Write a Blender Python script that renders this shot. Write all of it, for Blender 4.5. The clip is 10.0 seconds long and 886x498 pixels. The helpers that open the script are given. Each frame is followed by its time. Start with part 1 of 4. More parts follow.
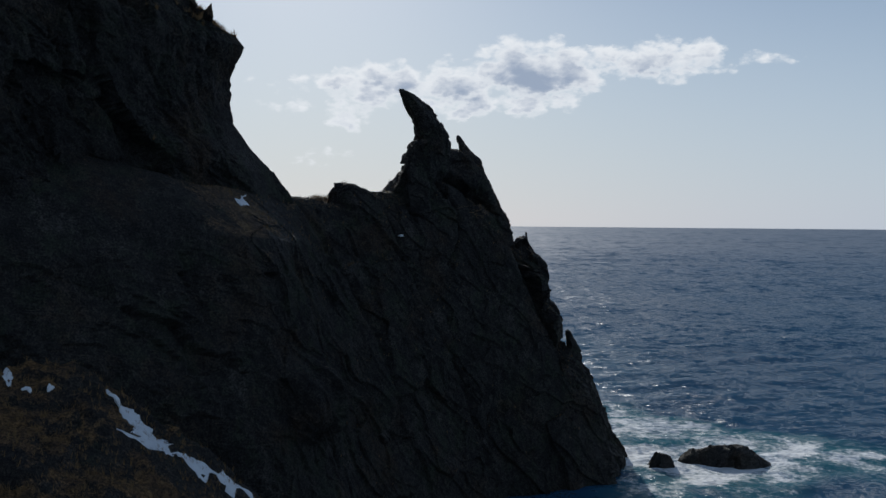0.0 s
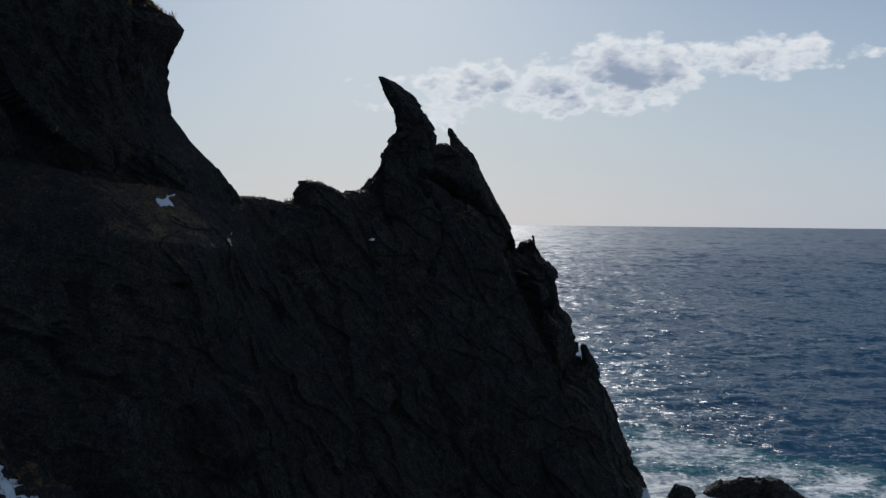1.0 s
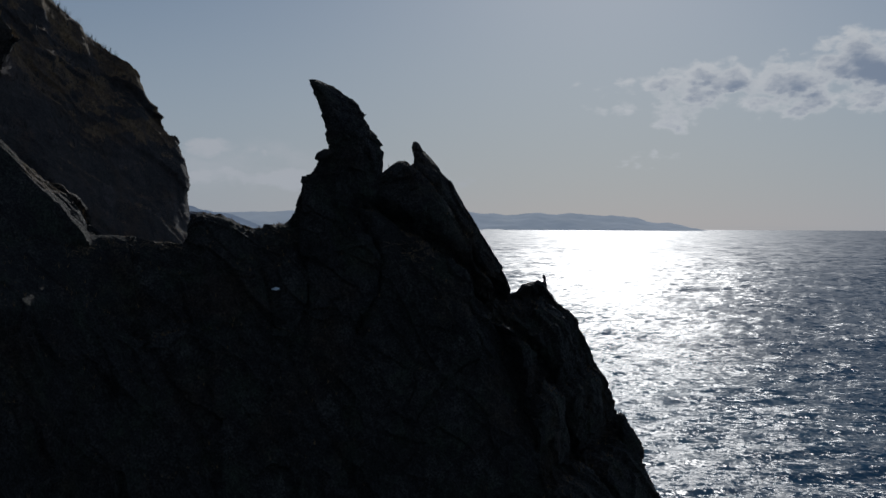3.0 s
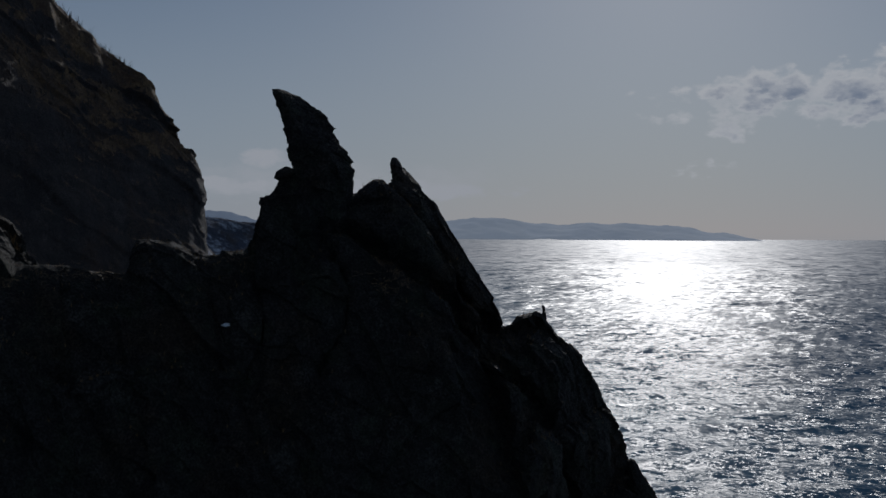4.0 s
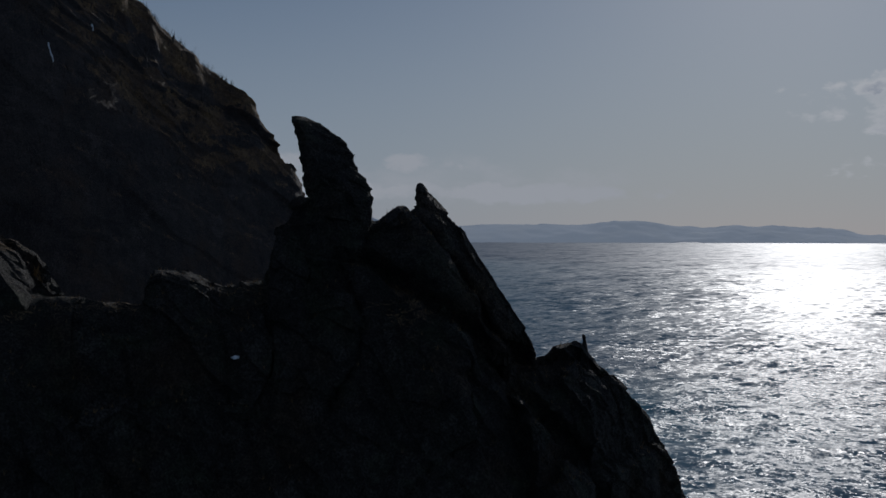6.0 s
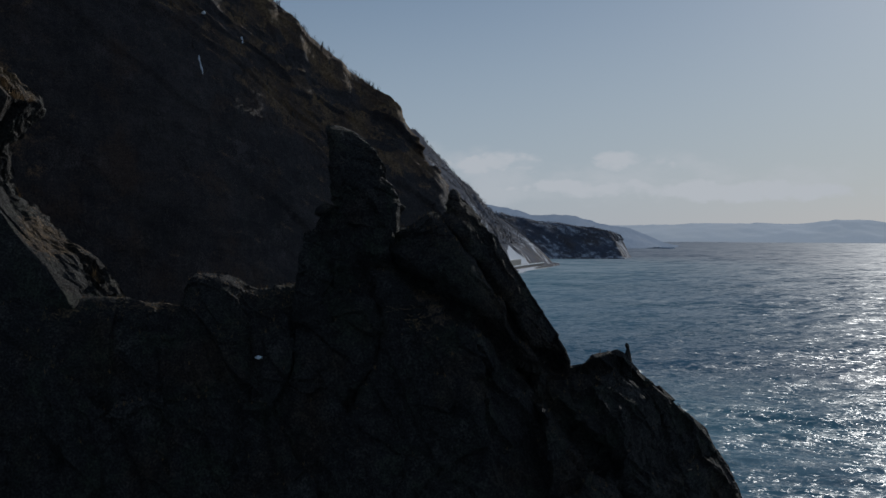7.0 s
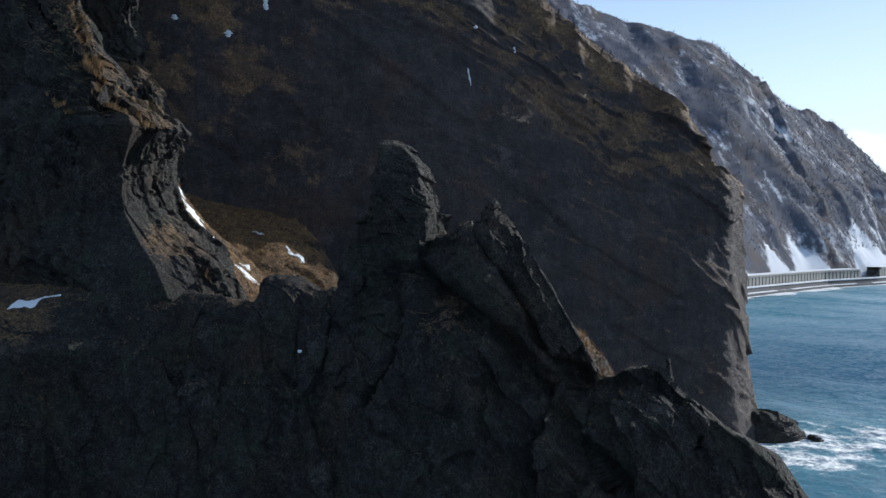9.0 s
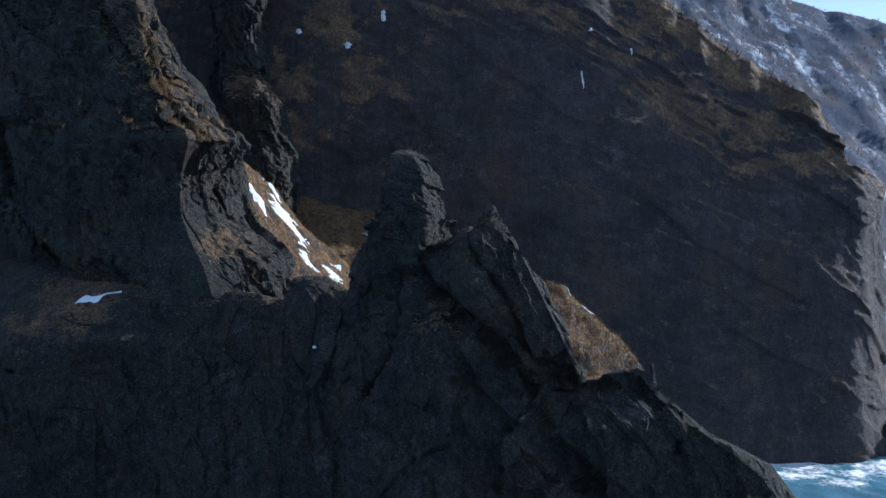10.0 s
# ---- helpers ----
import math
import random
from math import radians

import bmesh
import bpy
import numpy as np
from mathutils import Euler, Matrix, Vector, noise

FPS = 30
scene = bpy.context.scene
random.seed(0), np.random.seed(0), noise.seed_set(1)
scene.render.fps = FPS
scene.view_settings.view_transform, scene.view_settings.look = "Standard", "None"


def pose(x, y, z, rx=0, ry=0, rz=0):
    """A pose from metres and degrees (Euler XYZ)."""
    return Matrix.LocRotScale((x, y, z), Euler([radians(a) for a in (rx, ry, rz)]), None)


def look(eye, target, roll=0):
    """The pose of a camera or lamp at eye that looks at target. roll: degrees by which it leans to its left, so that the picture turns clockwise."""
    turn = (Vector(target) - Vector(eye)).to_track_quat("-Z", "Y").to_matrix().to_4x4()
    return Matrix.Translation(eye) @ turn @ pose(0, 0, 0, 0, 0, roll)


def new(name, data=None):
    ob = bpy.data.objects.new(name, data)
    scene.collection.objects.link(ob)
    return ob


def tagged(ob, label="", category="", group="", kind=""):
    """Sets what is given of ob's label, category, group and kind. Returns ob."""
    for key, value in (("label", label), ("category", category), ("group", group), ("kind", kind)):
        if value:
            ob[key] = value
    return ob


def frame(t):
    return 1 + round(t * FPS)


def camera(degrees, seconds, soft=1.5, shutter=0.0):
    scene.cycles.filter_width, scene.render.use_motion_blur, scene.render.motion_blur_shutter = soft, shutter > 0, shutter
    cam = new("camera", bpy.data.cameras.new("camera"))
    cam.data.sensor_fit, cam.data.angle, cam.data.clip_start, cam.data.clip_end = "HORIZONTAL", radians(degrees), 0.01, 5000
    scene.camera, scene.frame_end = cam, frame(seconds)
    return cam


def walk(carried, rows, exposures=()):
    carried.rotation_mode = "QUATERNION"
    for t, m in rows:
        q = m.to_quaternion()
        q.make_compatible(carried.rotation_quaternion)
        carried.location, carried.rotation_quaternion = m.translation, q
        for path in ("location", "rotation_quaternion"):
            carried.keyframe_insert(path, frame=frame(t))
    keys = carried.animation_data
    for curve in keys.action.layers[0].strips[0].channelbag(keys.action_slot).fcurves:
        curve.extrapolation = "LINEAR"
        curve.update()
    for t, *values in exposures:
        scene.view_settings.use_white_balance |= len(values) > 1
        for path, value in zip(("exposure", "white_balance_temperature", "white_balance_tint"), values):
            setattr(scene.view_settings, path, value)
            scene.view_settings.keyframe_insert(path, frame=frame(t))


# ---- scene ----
cam = camera(47.4, 10.0)
PATH = [
    (0, (-0.033, 2.322, 30.125), (-0.044, 4.321, 30.067), 0.5),
    (0.5, (5.609, 8.151, 30.352), (5.496, 10.147, 30.29), 0.4),
    (1, (11.113, 14.525, 30.498), (10.914, 16.514, 30.437), 0.6),
    (1.5, (15.593, 21.402, 31.25), (15.311, 23.381, 31.19), 0.5),
    (2, (20.886, 27.943, 32.051), (20.49, 29.903, 31.993), 0.4),
    (2.5, (26.251, 34.945, 32.614), (25.727, 36.874, 32.559), 0.3),
    (3, (30.231, 42.267, 33.411), (29.593, 44.161, 33.357), 0.3),
    (3.2, (31.213, 45.186, 33.692), (30.534, 47.066, 33.641), 0.4),
    (4.3, (32.374, 53.85, 34.946), (31.612, 55.699, 34.914), 0.3),
    (4.5, (32.356, 54.254, 35.185), (31.566, 56.091, 35.151), 0.35),
    (5, (32.711, 54.6, 35.634), (31.873, 56.416, 35.602), 0.2),
    (5.2, (33.309, 54.9, 35.781), (32.453, 56.708, 35.751), 0.1),
    (6.3, (41.647, 60.55, 36.49), (40.586, 62.245, 36.461), -0.1),
    (6.5, (43.681, 61.863, 36.534), (42.563, 63.521, 36.506), -0.2),
    (7, (49.459, 65.625, 36.919), (48.136, 67.124, 36.886), 0.2),
    (7.5, (54.513, 70.061, 37.091), (53.025, 71.397, 37.055), 0.1),
    (8, (59.699, 75.223, 37.407), (58.08, 76.397, 37.368), 0.2),
    (8.5, (64.451, 80.951, 37.531), (62.72, 81.952, 37.491), 0.4),
    (9, (68.939, 86.88, 37.857), (67.118, 87.704, 37.815), 0.5),
    (9.5, (73.275, 93.34, 38.173), (71.381, 93.979, 38.128), 0.6),
    (10, (77.52, 100.21, 38.516), (75.571, 100.659, 38.468), 0.6),
]
EXPOSURES = [(0.0, 0.02, 5900, 9), (2.0, -0.37, 5850, 9), (3.0, -0.76, 5780, 9), (4.5, -1.2, 5760, 11), (6.5, -1.0, 5740, 10), (7.0, -0.48, 5850, 8), (7.5, 0.05, 5950, 8), (8.5, 0.62, 6000, 7), (9.0, 1.02, 5750, 8), (10.0, 1.2, 5100, 9)]
walk(cam, [(t, look(eye, target, roll)) for t, eye, target, roll in PATH], EXPOSURES)

# ---- light ----
SUN_AZ, SUN_EL = -9.3, 22.6          # degrees, clockwise from +y
sun_dir = Vector((math.sin(radians(SUN_AZ)) * math.cos(radians(SUN_EL)), math.cos(radians(SUN_AZ)) * math.cos(radians(SUN_EL)), math.sin(radians(SUN_EL))))
sun = new("sun", bpy.data.lights.new("sun", "SUN"))
sun.data.energy, sun.data.angle, sun.data.color = 2.5, radians(0.53), (1.0, 0.92, 0.81)
sun.matrix_world = look(sun_dir * 900, (0, 0, 0))


# ---- node helpers ----
class Net:
    """A small writer of node trees."""

    def __init__(self, tree):
        self.tree = tree
        tree.nodes.clear()

    def add(self, kind, props=None, **inputs):
        node = self.tree.nodes.new(kind)
        for key, value in (props or {}).items():
            setattr(node, key, value)
        for key, value in inputs.items():
            self.put(node, key.replace("_", " "), value)
        return node

    def put(self, node, key, value):
        socket = node.inputs[int(key)] if key.isdigit() else node.inputs[key]
        if isinstance(value, bpy.types.NodeSocket):
            self.tree.links.new(value, socket)
        else:
            socket.default_value = value

    def math(self, op, a, b=0.0, c=0.0, clamp=False):
        node = self.tree.nodes.new("ShaderNodeMath")
        node.operation, node.use_clamp = op, clamp
        for i, v in enumerate((a, b, c)):
            self.put(node, str(i), v)
        return node.outputs[0]

    def ramp(self, fac, lo, hi, a=0.0, b=1.0):
        node = self.tree.nodes.new("ShaderNodeMapRange")
        node.interpolation_type = "SMOOTHSTEP"
        for key, v in (("Value", fac), ("From Min", lo), ("From Max", hi), ("To Min", a), ("To Max", b)):
            self.put(node, key, v)
        return node.outputs[0]

    def mix(self, fac, a, b):
        node = self.tree.nodes.new("ShaderNodeMix")
        node.data_type = "RGBA"
        self.put(node, "0", fac)
        for i, v in ((6, a), (7, b)):
            self.put(node, str(i), v if isinstance(v, bpy.types.NodeSocket) else (*v, 1.0))
        return node.outputs[2]

    def noise(self, vec, scale, detail=4.0, rough=0.55, stretch=None, turn=(0, 0, 0)):
        if stretch:
            m = self.add("ShaderNodeMapping", None, Vector=vec)
            m.inputs["Scale"].default_value = stretch
            m.inputs["Rotation"].default_value = [radians(a) for a in turn]
            vec = m.outputs[0]
        n = self.add("ShaderNodeTexNoise", None, Vector=vec, Scale=scale, Detail=detail, Roughness=rough)
        return n.outputs["Fac"]

    def place(self):
        return self.add("ShaderNodeNewGeometry").outputs["Position"]


def material(name):
    m = bpy.data.materials.new(name)
    m.use_nodes = True
    net = Net(m.node_tree)
    out = net.add("ShaderNodeOutputMaterial")
    bsdf = net.add("ShaderNodeBsdfPrincipled")
    net.tree.links.new(bsdf.outputs[0], out.inputs[0])
    return m, net, bsdf


# ---- sky with its bank of cumulus ----
world = bpy.data.worlds.new("sky")
scene.world = world
world.use_nodes = True
net = Net(world.node_tree)
sky = net.add("ShaderNodeTexSky", dict(sky_type="NISHITA", sun_disc=False, sun_elevation=radians(SUN_EL), sun_rotation=radians(SUN_AZ), air_density=1.0, dust_density=0.4, ozone_density=2.0, altitude=30.0))
ray_dir = net.add("ShaderNodeTexCoord").outputs["Generated"]
sep = net.add("ShaderNodeSeparateXYZ", None, Vector=ray_dir)
az = net.math("MULTIPLY", net.math("ARCTAN2", sep.outputs[0], sep.outputs[1]), 180 / math.pi)
el = net.math("MULTIPLY", net.math("ARCSINE", sep.outputs[2]), 180 / math.pi)
flat = net.add("ShaderNodeCombineXYZ", None, X=az, Y=net.math("MULTIPLY", el, 1.7), Z=0.0).outputs[0]
flat_up = net.add("ShaderNodeCombineXYZ", None, X=net.math("ADD", az, -0.15), Y=net.math("ADD", net.math("MULTIPLY", el, 1.7), 0.95), Z=0.0).outputs[0]
wisps = net.noise(flat, 0.16, 6.0, 0.6)


def billow(vec):
    """Rounded heaps of cloud at two sizes with a ragged fringe, about -1 to 1."""
    bend = net.add("ShaderNodeVectorMath", dict(operation="MULTIPLY_ADD"))
    net.put(bend, "0", net.add("ShaderNodeTexNoise", None, Vector=vec, Scale=0.9, Detail=4.0, Roughness=0.6).outputs["Color"])
    net.put(bend, "1", (1.5, 1.5, 0.0))
    net.put(bend, "2", vec)
    heaps = net.add("ShaderNodeTexVoronoi", dict(feature="SMOOTH_F1"), Vector=bend.outputs[0], Scale=0.55, Smoothness=0.35).outputs["Distance"]
    knobs = net.add("ShaderNodeTexVoronoi", dict(feature="SMOOTH_F1"), Vector=bend.outputs[0], Scale=1.5, Smoothness=0.3).outputs["Distance"]
    fringe = net.noise(vec, 1.1, 6.0, 0.62)
    lumps = net.math("ADD", net.math("MULTIPLY", net.math("SUBTRACT", 0.45, heaps), 1.5), net.math("MULTIPLY", net.math("SUBTRACT", 0.4, knobs), 0.7))
    return net.math("ADD", lumps, net.math("MULTIPLY", net.math("SUBTRACT", fringe, 0.5), 1.35))


def bank(a, e, wa, we, power=1.0, rise=0.0):
    """A soft patch of sky, by azimuth and elevation in degrees, in which cloud may stand."""
    da = net.math("DIVIDE", net.math("SUBTRACT", az, a), wa)
    de = net.math("DIVIDE", net.math("SUBTRACT", el, e - rise), we)
    r = net.math("ADD", net.math("MULTIPLY", da, da), net.math("MULTIPLY", de, de))
    return net.math("MULTIPLY", net.math("SUBTRACT", 1.0, r), power)


def either(values):
    out = values[0]
    for v in values[1:]:
        out = net.math("MAXIMUM", out, v)
    return out


veil = net.ramp(el, -2.0, 19.0, 0.86, 0.14)
toward = net.ramp(net.math("ABSOLUTE", net.math("SUBTRACT", az, SUN_AZ)), 0.0, 75.0)
haze = net.mix(toward, (9.6, 10.0, 10.6), (8.4, 9.8, 11.7))
hazy = net.mix(veil, sky.outputs[0], haze)
HEAPS = [(-3.6, 7.5, 4.0, 1.3, 1.0), (5.0, 8.0, 3.6, 2.3, 1.25), (0.6, 7.3, 3.2, 1.6, 0.9), (11.6, 8.8, 4.2, 1.2, 1.05), (17.0, 8.8, 2.6, 0.45, 0.75), (12.3, 7.8, 0.9, 0.5, 0.7), (-5.6, 5.9, 1.5, 0.8, 0.5), (-8.6, 6.9, 1.4, 0.5, 0.1), (-6.8, 3.4, 0.8, 0.3, 0.05)]     # azimuth, elevation, half width, half height, density
here = net.math("ADD", either([bank(*h) for h in HEAPS]), billow(flat))
above = net.math("ADD", either([bank(*h, rise=0.55) for h in HEAPS]), billow(flat_up))
cover = net.math("MULTIPLY", net.ramp(here, -0.3, 0.5), 0.97)
low = either([bank(-45.0, 3.2, 26.0, 2.0), bank(-20.0, 2.8, 8.0, 1.2, 0.6)])
LOW_HEAPS = [(-25.5, 2.3, 8.0, 0.7, 1.0), (-31.0, 4.0, 2.6, 0.6, 0.8), (-38.0, 3.9, 3.6, 0.75, 0.95), (-33.0, 2.5, 5.0, 0.6, 0.8)]
lowhere = net.math("ADD", either([bank(*h) for h in LOW_HEAPS]), net.math("MULTIPLY", billow(flat), 0.75))
lowdens = net.math("ADD", low, net.math("MULTIPLY", net.math("SUBTRACT", wisps, 0.5), 5.0))
lowcover = net.math("MAXIMUM", net.math("MULTIPLY", net.ramp(lowdens, 0.2, 1.4), 0.55), net.math("MULTIPLY", net.ramp(lowhere, -0.1, 0.7), 0.85))
# thick cloud under more cloud is grey; thin fringes and tops pass the sun
folds = net.math("MULTIPLY", net.math("SUBTRACT", net.noise(flat, 0.8, 5.0, 0.55), 0.5), 0.9)
deep_in = net.math("ADD", net.math("ADD", net.math("MULTIPLY", here, 0.45), net.math("MULTIPLY", above, 0.55)), folds)
thick = net.math("MULTIPLY", net.ramp(deep_in, -0.1, 1.35), net.ramp(here, 0.0, 0.7))
body = net.mix(thick, (15.0, 14.6, 14.0), (6.0, 6.8, 8.2))
clouded = net.mix(cover, net.mix(lowcover, hazy, (12.2, 12.0, 11.9)), body)
bg = net.add("ShaderNodeBackground", None, Color=clouded, Strength=0.055)
net.tree.links.new(bg.outputs[0], net.add("ShaderNodeOutputWorld").inputs[0])


# ---- noise on arrays of points ----
def _hash(ix, iy, iz, seed):
    h = (ix * 374761393 + iy * 668265263 + iz * 2147483647 + seed * 974634777) & 0xFFFFFFFF
    h = ((h ^ (h >> 13)) * 1274126177) & 0xFFFFFFFF
    h = ((h ^ (h >> 16)) * 2246822519) & 0xFFFFFFFF
    return ((h ^ (h >> 15)) & 0xFFFFFF) / float(0xFFFFFF)


def vnoise(p, seed=0):
    """Smooth noise, -1 to 1, at points p (n x 3)."""
    i = np.floor(p).astype(np.int64)
    f = p - i
    f = f * f * f * (f * (f * 6 - 15) + 10)
    total = 0.0
    for a in (0, 1):
        for b in (0, 1):
            for c in (0, 1):
                w = (f[:, 0] if a else 1 - f[:, 0]) * (f[:, 1] if b else 1 - f[:, 1]) * (f[:, 2] if c else 1 - f[:, 2])
                total = total + w * _hash(i[:, 0] + a, i[:, 1] + b, i[:, 2] + c, seed)
    return total * 2 - 1


def fbm(p, octaves=4, gain=0.5, seed=0):
    total, amp = 0.0, 1.0
    for k in range(octaves):
        total = total + amp * vnoise(p * 2.03 ** k + 17.3 * k, seed + k)
        amp *= gain
    return total


def crease(p, octaves=3, seed=0):
    """Sharp-valleyed noise, 0 to 1, for joints and gullies."""
    total, amp, norm = 0.0, 1.0, 0.0
    for k in range(octaves):
        total = total + amp * np.abs(vnoise(p * 2.1 ** k + 5.1 * k, seed + k))
        norm += amp
        amp *= 0.5
    return total / norm


def blocks(p, seed=0):
    """A value per cell and the nearness of the cell's border: broken, jointed rock."""
    i = np.floor(p).astype(np.int64)
    f = p - i
    best = np.full(len(p), 9.0)
    second = np.full(len(p), 9.0)
    value, tilt = np.zeros(len(p)), np.zeros(len(p))
    for a in (-1, 0, 1):
        for b in (-1, 0, 1):
            for c in (-1, 0, 1):
                x, y, z = i[:, 0] + a, i[:, 1] + b, i[:, 2] + c
                ra, rb, rc = _hash(x, y, z, seed), _hash(x, y, z, seed + 1), _hash(x, y, z, seed + 2)
                da, db, dc = f[:, 0] - a - ra, f[:, 1] - b - rb, f[:, 2] - c - rc
                d = da * da + db * db + dc * dc
                nearer = d < best
                second = np.where(nearer, best, np.minimum(second, d))
                value = np.where(nearer, _hash(x, y, z, seed + 3), value)
                tilt = np.where(nearer, (rb - 0.5) * da + (rc - 0.5) * db + (ra - 0.5) * dc, tilt)
                best = np.where(nearer, d, best)
    return value * 2 - 1 + 3.0 * tilt, np.sqrt(second) - np.sqrt(best)


# ---- mesh helpers ----
def grid_mesh(name, pts, mat, closed=False, smooth=True, attributes=None):
    """A mesh from an array of rows x columns x 3 points."""
    r, c = pts.shape[:2]
    idx = np.arange(r * c).reshape(r, c)
    if closed:
        idx = np.concatenate([idx, idx[:, :1]], axis=1)
    quads = np.stack([idx[:-1, :-1], idx[:-1, 1:], idx[1:, 1:], idx[1:, :-1]], axis=-1).reshape(-1, 4)
    me = bpy.data.meshes.new(name)
    me.vertices.add(r * c)
    me.vertices.foreach_set("co", pts.reshape(-1).astype(np.float32))
    me.loops.add(quads.size)
    me.loops.foreach_set("vertex_index", quads.reshape(-1).astype(np.int32))
    me.polygons.add(len(quads))
    me.polygons.foreach_set("loop_start", np.arange(0, quads.size, 4, dtype=np.int32))
    me.polygons.foreach_set("loop_total", np.full(len(quads), 4, dtype=np.int32))
    me.update(calc_edges=True)
    me.polygons.foreach_set("use_smooth", np.full(len(quads), smooth))
    for key, values in (attributes or {}).items():
        me.attributes.new(key, "FLOAT", "POINT").data.foreach_set("value", values.reshape(-1).astype(np.float32))
    me.materials.append(mat)
    return me


def grid_normals(pts, closed=False):
    du = np.gradient(pts, axis=1)
    if closed:
        du = (np.roll(pts, -1, axis=1) - np.roll(pts, 1, axis=1)) / 2
    n = np.cross(du, np.gradient(pts, axis=0))
    return n / np.maximum(np.linalg.norm(n, axis=2, keepdims=True), 1e-6)


GRAIN = ((1.0, 0.0, 0.0), (0.0, 1.0, 0.0), (0.0, 0.0, 1.0))
BEDS = ((0.1, 0.866, -0.49), (0.99, -0.08, 0.06), (0.01, 0.49, 0.87))          # beds that dip along the bluff
SLABS = ((0.44, 0.45, -0.78), (0.55, 0.56, 0.62), (0.71, -0.70, 0.0))      # joints that dip along the ridge


def roughen(pts, amp=1.0, size=1.0, seed=0, closed=False, joints=1.0, flip=1.0, mask=None, grain=GRAIN, cells=(2.6, 2.6, 4.2), mass=0.55):
    """Weather a smooth form into jointed rock: masses, blocks, creases and grain, pushed along the normals."""
    n = grid_normals(pts, closed).reshape(-1, 3) * flip
    p = pts.reshape(-1, 3) / size
    warp = np.stack([vnoise(p / 3.0 + 9 * k, seed + 50 + k) for k in range(3)], axis=1)
    q = (p + 0.5 * warp) @ np.array(grain).T
    cells = np.array(cells)
    d = mass * fbm(p / 7.0, 3, 0.5, seed)
    for scale, lift, cut in ((1.9, 0.36, 0.10), (0.8, 0.20, 0.10), (0.33, 0.09, 0.05)):
        cell, border = blocks(q / (cells * scale), seed + int(scale * 10))
        d += joints * scale ** 0.25 * (lift * cell - cut * np.exp(-(border / 0.07) ** 2))
    d += 0.12 * (0.5 - crease(q / np.array([2.2, 2.2, 6.0]), 3, seed + 20))
    d += 0.06 * fbm(p * 1.7, 3, 0.6, seed + 30)
    d = d * amp * size
    if mask is not None:
        d = d * mask.reshape(-1)
    return pts + (n * d[:, None]).reshape(pts.shape)


def curve_at(knots, x):
    k = np.array(knots, dtype=float)
    return np.interp(x, k[:, 0], k[:, 1])


def thing(name, me, label, category, kind="", group=""):
    return tagged(new(name, me), label, category, group, kind)


def part(name, me, parent, label=""):
    ob = new(name, me)
    ob.parent = parent
    if label:
        tagged(ob, label)
    return ob


